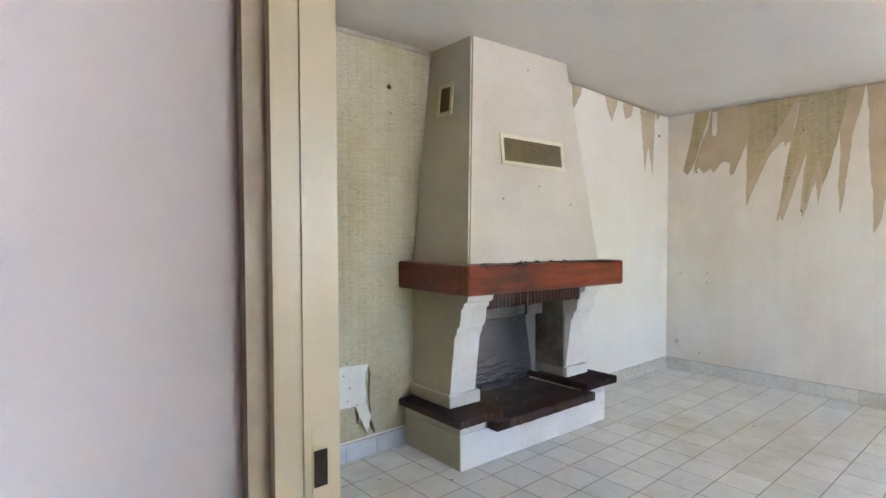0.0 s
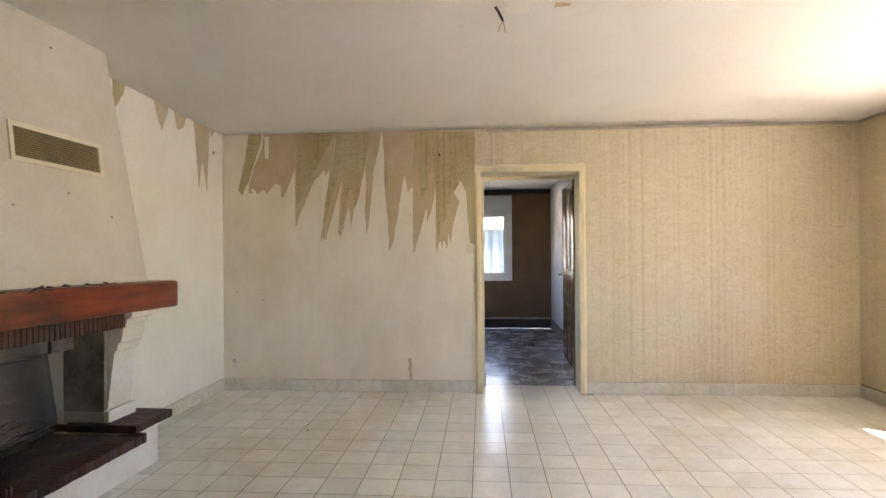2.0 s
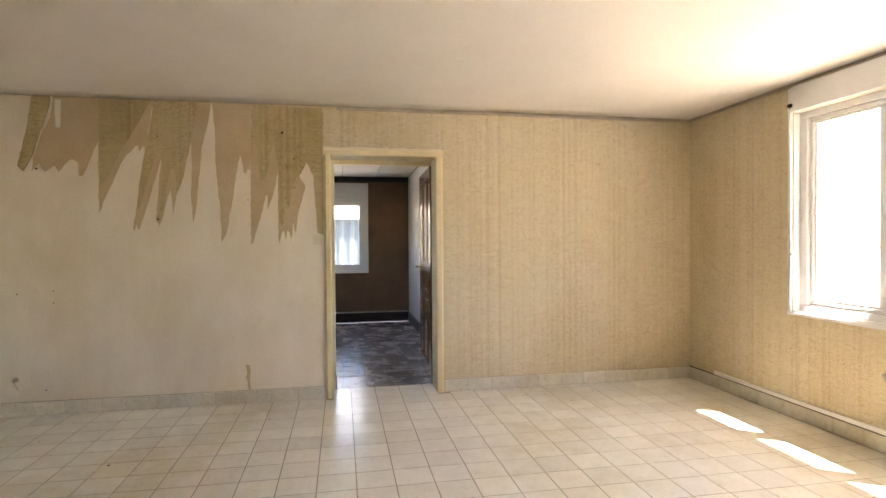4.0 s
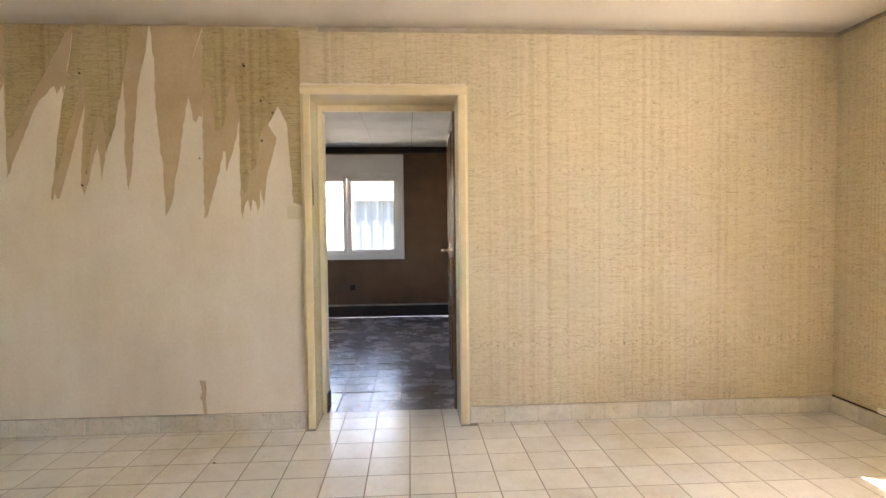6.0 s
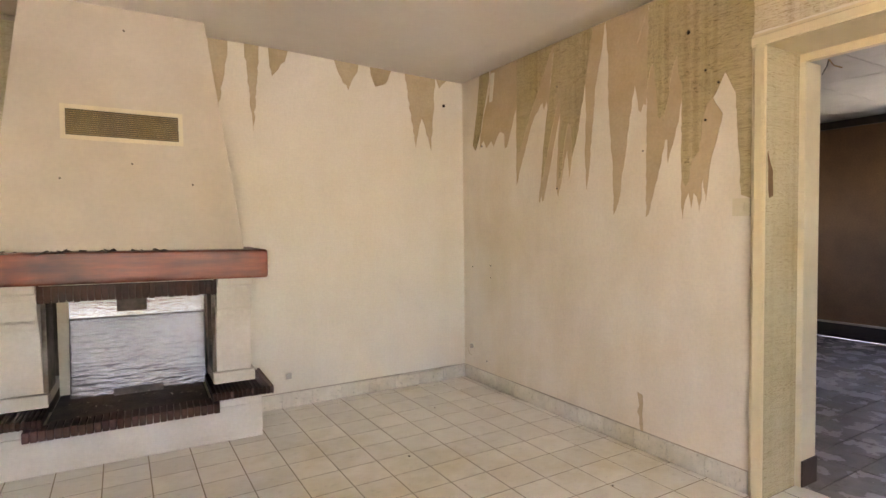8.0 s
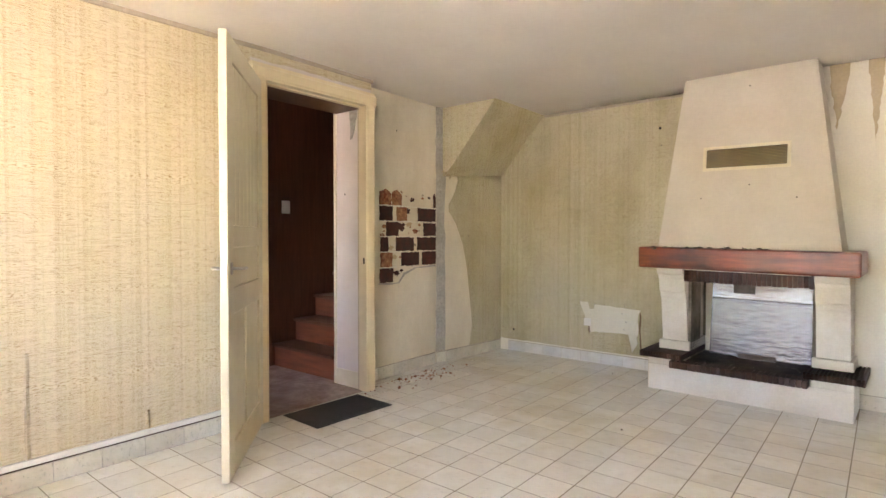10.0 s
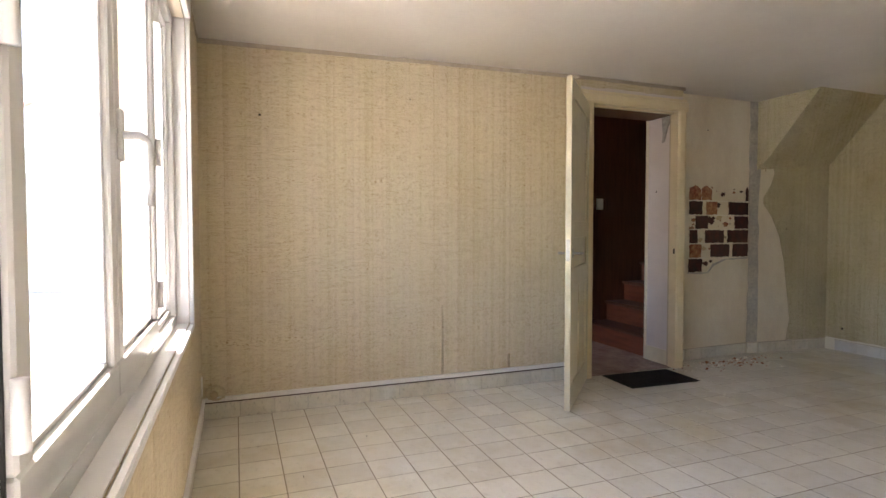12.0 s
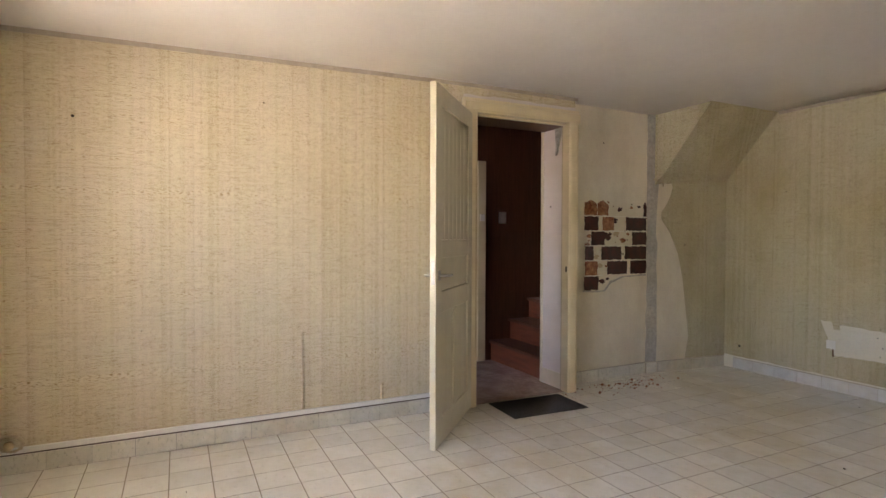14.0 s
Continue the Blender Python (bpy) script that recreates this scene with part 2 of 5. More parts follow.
M = {
    "paper": wallpaper_material("striped wallpaper", (0.695, 0.605, 0.445), (0.625, 0.53, 0.37), (0.31, 0.205, 0.09)),
    "paper_old": wallpaper_material("dingy striped wallpaper", (0.61, 0.55, 0.39), (0.55, 0.49, 0.33), (0.25, 0.19, 0.09), (0.72, 0.66, 0.53), 0.65),
    "paper_torn": wallpaper_material("browned striped wallpaper", (0.56, 0.455, 0.275), (0.48, 0.375, 0.21), (0.15, 0.10, 0.035), (0.8, 0.75, 0.65), 0.8),
    "paper_back": two_scale("brown paper backing", (0.60, 0.47, 0.305), (0.53, 0.40, 0.24), 5, 60, 0.9, 0.1),
    "paper_back_pale": two_scale("beige paper backing", (0.58, 0.48, 0.32), (0.50, 0.40, 0.25), 5, 60, 0.9, 0.12),
    "bare": plaster_material("bare wall", (0.83, 0.765, 0.655), (0.64, 0.53, 0.36), 0.55),
    "bare_stain": plaster_material("stained bare wall", (0.80, 0.735, 0.59), (0.58, 0.49, 0.34), 0.7),
    "bare_white": plaster_material("white bare wall", (0.80, 0.77, 0.68), (0.70, 0.64, 0.49), 0.5),
    "cement": two_scale("grey cement", (0.44, 0.41, 0.36), (0.58, 0.54, 0.45), 5, 40, 0.9, 0.25),
    "ceiling": two_scale("ceiling paint", (0.765, 0.73, 0.665), (0.71, 0.665, 0.595), 0.9, 30, 0.9, 0.03, 0.05),
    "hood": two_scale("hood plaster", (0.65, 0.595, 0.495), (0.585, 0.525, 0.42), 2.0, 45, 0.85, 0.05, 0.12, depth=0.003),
    # left-face tones: yellowish paint and hood plaster, both darkened to carry shade
    "hood_side": two_scale("yellowish left-face paint with shade", (0.56, 0.485, 0.34), (0.49, 0.415, 0.28), 2.5, 45, 0.8, 0.06, 0.12, depth=0.003),
    "hood_left": two_scale("hood plaster with left-face shade", (0.62, 0.565, 0.45), (0.56, 0.505, 0.39), 2.5, 45, 0.8, 0.06, 0.12, depth=0.003),
    "shed_dark": two_scale("slate-blue sheet metal", (0.05, 0.075, 0.095), (0.035, 0.055, 0.07), 2.0, 20, 0.5, 0.1),
    "stone": two_scale("white stone", (0.78, 0.75, 0.68), (0.68, 0.63, 0.53), 3.0, 55, 0.8, 0.08, 0.2),
    "cream": two_scale("cream gloss paint", (0.80, 0.69, 0.46), (0.73, 0.61, 0.39), 2.0, 18, 0.32, 0.05, 0.1),
    "cream_pale": two_scale("pale door paint", (0.76, 0.70, 0.52), (0.68, 0.61, 0.43), 2.0, 18, 0.38, 0.06, 0.1),
    "pink": two_scale("reveal paint", (0.74, 0.68, 0.64), (0.70, 0.62, 0.55), 2.5, 20, 0.8, 0.05, 0.15),
    "upvc": two_scale("white window plastic", (0.78, 0.785, 0.785), (0.75, 0.755, 0.75), 2, 30, 0.28, 0.03, 0.02),
    "vent_inside": two_scale("olive vent interior", (0.15, 0.12, 0.065), (0.10, 0.08, 0.045), 12, 40, 0.6),
    "seal": two_scale("black rubber seal", (0.02, 0.02, 0.02), (0.03, 0.03, 0.03), 10, 60, 0.6),
    "white": two_scale("white trunking", (0.84, 0.83, 0.80), (0.80, 0.78, 0.73), 4, 30, 0.4, 0.05, 0.05),
    "cornice": two_scale("cornice strip", (0.50, 0.43, 0.34), (0.41, 0.35, 0.27), 6, 40, 0.7, 0.15),
    "mantel": wood_material("varnished mantel wood", (0.27, 0.050, 0.014), (0.13, 0.022, 0.008), "x", 0.34, 0.75, 0.08),
    "brown_brick": two_scale("dark fire brick", (0.095, 0.035, 0.022), (0.045, 0.022, 0.017), 9, 60, 0.6, 0.4, 0.5),
    "brick": two_scale("glazed dark brick", (0.085, 0.011, 0.006), (0.030, 0.005, 0.004), 14, 60, 0.5, 0.4, 0.4),
    "brick_orange": two_scale("orange brick", (0.52, 0.27, 0.14), (0.24, 0.05, 0.022), 24, 60, 0.85, 0.4, 0.6),
    "soot": two_scale("sooty slab", (0.05, 0.04, 0.035), (0.13, 0.10, 0.08), 6, 40, 0.75, 0.4, 0.6, depth=0.006),
    "soot_wall": two_scale("smoked wall", (0.13, 0.105, 0.08), (0.38, 0.34, 0.28), 4, 30, 0.85, 0.3, 0.4),
    "tile": tile_material("cream floor tile", (0.85, 0.825, 0.735), (0.79, 0.76, 0.66), (0.62, 0.59, 0.50), 0.14, 0.32),
    "grout": two_scale("grout", (0.38, 0.325, 0.235), (0.27, 0.23, 0.16), 6, 60, 0.9, 0.3),
    "skirt": tile_material("skirting tile", (0.78, 0.74, 0.64), (0.68, 0.65, 0.55), (0.42, 0.40, 0.32), 0.25, 0.4, 0.14, 1.0, 16),
    "skirt_white": tile_material("pale skirting tile", (0.74, 0.74, 0.72), (0.64, 0.64, 0.62), (0.5, 0.5, 0.5), 0.3, 0.5, 0.1, 0.4, 10),
    "grime": two_scale("grimy brown remnant", (0.46, 0.40, 0.29), (0.31, 0.26, 0.18), 5, 40, 0.9, 0.25),
    "metal": two_scale("dull steel", (0.55, 0.53, 0.50), (0.45, 0.43, 0.40), 10, 80, 0.3, 0.1, 0.1, 1.0),
    "brass": two_scale("dull brass", (0.45, 0.32, 0.14), (0.30, 0.21, 0.09), 10, 80, 0.4, 0.1, 0.1, 1.0),
    "hole": two_scale("dark hole", (0.03, 0.02, 0.015), (0.06, 0.04, 0.03), 20, 80, 0.9),
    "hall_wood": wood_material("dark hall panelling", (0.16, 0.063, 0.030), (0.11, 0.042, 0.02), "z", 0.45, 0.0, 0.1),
    "stair_wood": wood_material("red-brown stair wood", (0.27, 0.085, 0.038), (0.17, 0.055, 0.025), "x", 0.4, 0.0, 0.15),
    "hall_floor": two_scale("worn hall floor", (0.52, 0.40, 0.34), (0.29, 0.18, 0.14), 5, 22, 0.55, 0.35),
    "rubber": two_scale("black mat", (0.025, 0.024, 0.024), (0.04, 0.038, 0.036), 10, 120, 0.7, 0.3, 0.5),
    "dark_tile": tile_material("dark glazed tile", (0.33, 0.315, 0.315), (0.23, 0.215, 0.215), (0.12, 0.10, 0.09), 0.06, 0.46, 0.3, 0.7, 6),
    "room2_wall": two_scale("brown fabric wall", (0.25, 0.145, 0.075), (0.17, 0.10, 0.055), 2.0, 70, 0.85, 0.25),
    "room2_grey": two_scale("grey side wall", (0.55, 0.54, 0.52), (0.47, 0.46, 0.44), 2.0, 50, 0.6, 0.1),
    "panel": two_scale("white ceiling panel", (0.56, 0.57, 0.53), (0.50, 0.51, 0.47), 3.0, 50, 0.8, 0.05),
    "dark_skirt": two_scale("dark skirting", (0.03, 0.022, 0.02), (0.05, 0.035, 0.03), 5, 40, 0.4),
    "varnished": wood_material("varnished door wood", (0.20, 0.11, 0.05), (0.13, 0.07, 0.03), "z", 0.22, 0.0, 0.6),
    "concrete": two_scale("pale yard concrete", (0.60, 0.58, 0.54), (0.50, 0.48, 0.44), 0.7, 12, 0.9, 0.1),
    "render": two_scale("pale wall render", (0.72, 0.69, 0.62), (0.66, 0.62, 0.55), 0.8, 14, 0.9, 0.08),
    "shed": two_scale("blue-grey sheet metal", (0.25, 0.33, 0.38), (0.20, 0.28, 0.33), 2.0, 20, 0.5, 0.1),
    "roof": two_scale("red clay tile", (0.36, 0.13, 0.07), (0.24, 0.09, 0.06), 5, 30, 0.85, 0.25),
    "grass": two_scale("grass", (0.07, 0.11, 0.03), (0.10, 0.13, 0.04), 2, 40, 0.9, 0.5),
    "leaf": two_scale("leaves", (0.045, 0.09, 0.02), (0.08, 0.12, 0.04), 4, 30, 0.6, 0.4),
    "twig": two_scale("bark", (0.12, 0.09, 0.06), (0.08, 0.06, 0.04), 6, 40, 0.9, 0.4),
    "flex": two_scale("beige cable", (0.62, 0.52, 0.36), (0.55, 0.45, 0.30), 10, 60, 0.5),
}


def foil_material():
    n = Nodes("crumpled foil", 0.2, 1.0)
    h = n.noise(n.stretched(16, 16, 80), 1.0, 4, 0.6)
    n.colour((0.54, 0.54, 0.57)).bump(h, 1.0, 0.0065)
    return n.mat


def glass_material():
    """Thin pane: clear, with the mirror gloss of glass laid over it."""
    n = Nodes("window glass", 0.0)
    t = n.t
    clear, gloss, mix, fres = (t.nodes.new(f"ShaderNode{k}") for k in ("BsdfTransparent", "BsdfGlossy", "MixShader", "LayerWeight"))
    clear.inputs["Color"].default_value = (0.96, 0.97, 0.96, 1)
    gloss.inputs["Roughness"].default_value = 0.01
    n.link(n.math("ADD", n.math("MULTIPLY", n.math("POWER", fres.outputs["Facing"], 5.0), 0.55), 0.035), mix.inputs[0])
    n.link(clear.outputs[0], mix.inputs[1])
    n.link(gloss.outputs[0], mix.inputs[2])
    n.link(mix.outputs[0], t.nodes["Material Output"].inputs["Surface"])
    return n.mat


M["foil"], M["glass"] = foil_material(), glass_material()


# ---- builders ----
def thing(name, at=(0, 0, 0), label="", category="", group="", kind="", turn=0.0):
    ob = new(name)
    ob.empty_display_size = 0.1
    ob.matrix_world = pose(*at, 0, 0, turn)
    return tagged(ob, label, category, group, kind)


def part(name, bm, material, parent=None, label="", at=None, **tags):
    bm.normal_update()
    me = bpy.data.meshes.new(name)
    bm.to_mesh(me)
    bm.free()
    me.materials.append(M[material])
    ob = new(name, me)
    if parent:
        ob.parent = parent
    if at:
        ob.location = at
    return tagged(ob, label, **tags)


def box(x0, x1, y0, y1, z0, z1, bevel=0.0, into=None, m=None, segments=1):
    bm = bmesh.new()
    r = bmesh.ops.create_cube(bm, size=1)
    for v in r["verts"]:
        v.co = Vector(((x0 + x1) / 2 + v.co.x * (x1 - x0), (y0 + y1) / 2 + v.co.y * (y1 - y0), (z0 + z1) / 2 + v.co.z * (z1 - z0)))
    if bevel:
        bmesh.ops.bevel(bm, geom=bm.edges[:], offset=bevel, segments=segments, affect="EDGES", profile=0.6)
    if m:
        bm.transform(m)
    if into is None:
        return bm
    join(into, bm)
    return into


def join(into, bm):
    tmp = bpy.data.meshes.new("tmp")
    bm.to_mesh(tmp)
    bm.free()
    into.from_mesh(tmp)
    bpy.data.meshes.remove(tmp)


def prism(outline, depth, place):
    """Outline (u, v) pulled out by depth; place(u, v, w) gives the point."""
    bm = bmesh.new()
    a = [bm.verts.new(place(u, v, 0)) for u, v in outline]
    b = [bm.verts.new(place(u, v, depth)) for u, v in outline]
    bm.faces.new(a)
    bm.faces.new(b[::-1])
    for i in range(len(a)):
        j = (i + 1) % len(a)
        bm.faces.new((a[i], b[i], b[j], a[j]))
    bmesh.ops.recalc_face_normals(bm, faces=bm.faces[:])
    return bm


def tube(points, radius, sides=8):
    bm = bmesh.new()
    rings = []
    pts = [Vector(p) for p in points]
    for i, p in enumerate(pts):
        d = (pts[min(i + 1, len(pts) - 1)] - pts[max(i - 1, 0)]).normalized()
        q = d.to_track_quat("Z", "Y")
        rings.append([bm.verts.new(p + q @ Vector((radius * math.cos(a), radius * math.sin(a), 0))) for a in (2 * math.pi * k / sides for k in range(sides))])
    for r, s in zip(rings, rings[1:]):
        for k in range(sides):
            bm.faces.new((r[k], r[(k + 1) % sides], s[(k + 1) % sides], s[k]))
    bm.faces.new(rings[0][::-1])
    bm.faces.new(rings[-1])
    bmesh.ops.recalc_face_normals(bm, faces=bm.faces[:])
    for f in bm.faces:
        f.smooth = True
    return bm


def disc(centre, axis, radius, depth, sides=16):
    c, a = Vector(centre), Vector(axis).normalized()
    return tube([c, c + a * depth], radius, sides)


rng = random.Random(7)


def ragged(points, step=0.03, amp=0.006, keep=()):
    """Breaks the outline's edges into short uneven ones, as torn paper; edges whose number is in keep stay straight."""
    out = []
    for i, (u, v) in enumerate(points):
        u2, v2 = points[(i + 1) % len(points)]
        n = 1 if i in keep else max(1, int(math.hypot(u2 - u, v2 - v) / step))
        out.append((u, v))
        for k in range(1, n):
            s = k / n
            out.append((u + (u2 - u) * s + rng.uniform(-amp, amp), v + (v2 - v) * s + rng.uniform(-amp, amp)))
    return out


def on_east(u, v, w):
    return (XE - w, u, v)


def on_north(u, v, w):
    return (u, YN - w, v)


def on_north_left(u, v, w):
    return (u, YNL - w, v)


def on_south(u, v, w):
    return (u, YS + w, v)


def on_west(u, v, w):
    return (XW + w, u, v)


def wall_with_holes(name, axis, a0, a1, z0, z1, near, far, holes, material, kind="structure", parent=None):
    """A wall along x or y with thickness from near to far, and openings (from, to, bottom, top) through it."""
    bm = bmesh.new()
    cuts = sorted({a0, a1, *(q for h in holes for q in h[:2])})
    for s, e in zip(cuts, cuts[1:]):
        mid = (s + e) / 2
        spans, z = [], z0
        for h in sorted((h for h in holes if h[0] < mid < h[1]), key=lambda h: h[2]):
            if h[2] > z:
                spans.append((z, h[2]))
            z = h[3]
        if z < z1:
            spans.append((z, z1))
        for lo, hi in spans:
            lo_n, hi_f = min(near, far), max(near, far)
            if axis == "y":
                box(lo_n, hi_f, s, e, lo, hi, into=bm)
            else:
                box(s, e, lo_n, hi_f, lo, hi, into=bm)
    return part(name, bm, material, parent, kind=kind)


def cz(x, y):
    """Underside of the slightly sagging ceiling: a little higher towards the hall and the chimney."""
    sx = min(1.0, max(0.0, (XE - x) / 1.8))
    sy = min(1.0, max(0.0, (y - YS) / 2.9))
    return H + 0.052 * sx * sx * (3 - 2 * sx) * sy


def ceiling_slab():
    bm = bmesh.new()
    x0, x1, y0, y1, nx, ny = XW - 0.3, XE + 0.01, YS - 0.02, YNL + 0.02, 24, 24
    def at(i, j):
        return x0 + (x1 - x0) * i / nx, y0 + (y1 - y0) * j / ny
    low = [[bm.verts.new((*at(i, j), cz(*at(i, j)))) for j in range(ny + 1)] for i in range(nx + 1)]
    for i in range(nx):
        for j in range(ny):
            bm.faces.new((low[i][j], low[i][j + 1], low[i + 1][j + 1], low[i + 1][j]))
    for f in bm.faces:
        f.smooth = True
    rim = [low[i][0] for i in range(nx + 1)] + [low[nx][j] for j in range(1, ny + 1)] + [low[i][ny] for i in range(nx - 1, -1, -1)] + [low[0][j] for j in range(ny - 1, 0, -1)]
    top = [bm.verts.new((v.co.x, v.co.y, H + 0.25)) for v in rim]
    for k in range(len(rim)):
        m = (k + 1) % len(rim)
        bm.faces.new((rim[k], rim[m], top[m], top[k]))
    bm.faces.new(top)
    return bm


# ---- large structure: the living room ----
HT = H + 0.06
ceiling = part("ceiling", ceiling_slab(), "ceiling", label="off-white painted plaster ceiling, faintly stained", kind="structure")
wall_east = wall_with_holes("wall_east", "y", YS - 0.3, YN + 0.3, 0, HT, XE, XE + 0.28, [(-0.93, 0.0, -1, 1.985)], "bare")
tagged(wall_east, "bare cream wall with torn striped wallpaper and a doorway")
wall_north = wall_with_holes("wall_north", "x", 2.66, XE, 0, HT, YN, YN + 0.3, [(2.66, 3.08, 0.2, 0.93)], "bare_white")
wall_north_left = wall_with_holes("wall_north_left", "x", 0.0, 2.659, 0, HT, YNL, YNL + 0.22, [(2.24, 2.66, 0.2, 0.93)], "bare_white")
tagged(wall_north_left, "wall with dingy striped wallpaper beside the chimney hood")
tagged(wall_north, "pale bare wall behind the fireplace, partly papered")
WX0, WX1, WZ0, WZ1 = 1.24, 3.84, 0.79, 2.15
wall_south = wall_with_holes("wall_south", "x", 0.0, XE, 0, HT, YS, YS - 0.3, [(WX0 + 0.001, WX1 - 0.001, WZ0 - 0.034, WZ1)], "bare")
tagged(wall_south, "striped papered wall below and beside the long window")
wall_west = wall_with_holes("wall_west", "y", YS - 0.3, 0.56, 0, HT, XW, 0.0, [(-0.40, 0.50, -1, 2.19)], "pink")
tagged(wall_west, "papered wall with the open hall door")

WALL_LINE = ((0.190, 0.56), (0.165, 1.54), (0.190, 1.66), (0.270, YNL))
wall_west_north = thing("wall_northwest", label="stripped stained wall with patch of exposed dark bricks", kind="structure")
for (xa, ya), (xb, yb) in zip(WALL_LINE, WALL_LINE[1:]):
    part("wall_stretch", prism([(xa, ya), (xb, yb), (0.0, yb), (0.0, ya)], HT, lambda u, v, w: (u, v, w)), "bare_stain", wall_west_north)

soffit = part("stair_soffit", prism([(0.16, HT), (0.785, HT), (0.31, 1.87), (0.16, 1.74)], YNL - 1.62, lambda u, v, w: (u, 1.62 + w, v)), "paper_old",
              label="sloping underside of the stairs covered in dingy striped wallpaper", kind="structure")

# floor slab under the tiles
floor = part("floor", box(-0.05, XE + 0.28, YS - 0.02, YN + 0.5, -0.12, -0.0006), "grout", label="cream glazed square tiles with dark joints", kind="structure")

# hall
hall_floor = part("hall_floor", box(-1.2, -0.052, -3.55, 2.6, -0.12, -0.002), "hall_floor", label="worn reddish hall floor", kind="structure")
hall_wall = part("hall_wall_west", box(-1.1, -0.94, -3.55, 2.6, 0, 2.5), "hall_wood", label="dark red-brown wood-panelled hall wall", kind="structure")
part("hall_wall_north", box(-0.94, -0.052, 2.0, 2.1, 0, 2.5), "hall_wood", label="dark hall wall above the stairs", kind="structure")
wall_with_holes("hall_wall_south", "x", -1.1, 0.0, 0, 2.5, -3.45, -3.55, [(-0.88, -0.12, 0.9, 2.15)], "hall_wood")
part("hall_wall_east", box(-0.07, 0.0, 0.57, 2.6, 0, 2.5), "hall_wood", label="dark hall wall beside the stairs", kind="structure")
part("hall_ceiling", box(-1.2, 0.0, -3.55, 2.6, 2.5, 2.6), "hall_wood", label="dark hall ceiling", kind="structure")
part("hall_header", box(-0.06, -0.045, YS, 0.6, H, 2.5), "hall_wood", label="dark band over the doorway in the hall", kind="structure")

# back room
R2X, R2N, R2S, R2H = 9.1, 2.4, -1.16, 2.28
wall_with_holes("back_room_wall_east", "y", R2S - 0.2, R2N + 0.2, 0, R2H + 0.1, R2X, R2X + 0.3, [(-0.46, 0.93, 0.82, 1.93)], "room2_wall")
wall_with_holes("back_room_wall_north", "x", XE + 0.28, R2X, 0, R2H + 0.1, R2N, R2N + 0.15, [(6.7, 7.8, 1.05, 2.0)], "room2_wall")
part("back_room_wall_south", box(XE + 0.28, R2X, R2S - 0.15, R2S, 0, R2H + 0.1), "room2_grey", label="grey painted side wall", kind="structure")
part("back_room_wall_west", box(XE + 0.281, XE + 0.29, 0.06, R2N, 0, R2H), "room2_wall", label="dark brown papered wall beside the doorway", kind="structure")
part("back_room_slab", box(XE + 0.282, R2X + 0.01, R2S, R2N, -0.12, -0.006), "dark_skirt", label="dark joints between glazed tiles", kind="structure")
back_ceiling = part("back_room_ceiling", box(XE + 0.28, R2X + 0.01, R2S - 0.1, R2N + 0.1, R2H, R2H + 0.1), "dark_skirt", label="white square ceiling panels with thin dark joints", kind="structure")
bm = bmesh.new()
for i in range(8):
    for j in range(8):
        x, y = XE + 0.30 + i * 0.5, R2S + 0.02 + j * 0.5
        if x < R2X - 0.05 and y < R2N:
            box(x, min(x + 0.494, R2X), y, min(y + 0.494, R2N), R2H - 0.008, R2H, into=bm)
part("panels", bm, "panel", back_ceiling)

# ---- papers on the walls ----
def paper(parent, outline, place, material="paper", proud=0.0025, name="wallpaper", label=""):
    fitted = [(u, cz(*place(u, v, 0)[:2]) + 0.003) if v > H - 0.008 else (u, v) for u, v in outline]
    return part(name, prism(fitted, proud, place), material, parent, label)


def strips(parent, place, cuts, z0, z1, material="paper", label=""):
    """Full drops of paper between the cuts, each with an uneven lower edge."""
    for k, (a, b) in enumerate(zip(cuts, cuts[1:])):
        n = max(2, int(abs(b - a) / 0.06))
        low = [(a + (b - a) * i / n, z0 + rng.uniform(-0.004, 0.007)) for i in range(n + 1)]
        paper(parent, low + [(b, z1), (a, z1)], place, material, 0.0022 + 0.0006 * (k % 2), "wallpaper_strip", label)


EL = "striped beige wallpaper with short brown dashes"
strips(wall_east, on_east, [-0.945, -1.02, -1.51, -2.045, -2.58, -3.11, YS], 0.10, H, label=EL)
strips(wall_east, on_east, [0.02, -0.50, -0.945], 2.03, H, label=EL)
# torn pieces on the east wall: tan backing first, striped remains over it
paper(wall_east, ragged([(1.652, H), (1.66, 2.03), (1.69, 1.97), (1.735, 1.855), (1.77, 1.775), (1.795, 1.77), (1.8, 1.87), (1.84, 1.895), (1.862, 1.885), (1.91, 1.825), (1.933, 1.8), (1.958, 1.845), (2.02, 1.8), (2.06, 1.86), (2.11, 1.8), (2.1, 1.9), (2.05, 2.05), (1.98, 2.2), (1.96, H)], 0.03, 0.004), on_east, "paper_back", 0.0015, "torn_backing", "torn tan paper backing in jagged points")
paper(wall_east, ragged([(1.652, H), (1.662, 1.967), (1.665, 1.495), (1.646, 1.53), (1.62, 1.61), (1.568, 1.72), (1.53, 1.82), (1.476, 1.93), (1.435, 1.963), (1.414, 1.994), (1.39, 2.01), (1.379, 1.962), (1.35, 2.01), (1.342, 1.96), (1.273, H)], 0.03, 0.004), on_east, "paper_back", 0.0015, "torn_backing", "torn tan paper backing in jagged points")
paper(wall_east, ragged([(1.431, 1.378), (1.422, 1.361), (1.407, 1.41), (1.398, 1.371), (1.385, 1.377), (1.343, 1.507), (1.297, 1.663), (1.24, 1.862), (1.184, 2.02), (1.24, 2.2), (1.313, 2.12), (1.366, 1.767), (1.41, 1.508)], 0.03, 0.004), on_east, "paper_back", 0.0015, "torn_backing", "torn tan paper backing in jagged points")
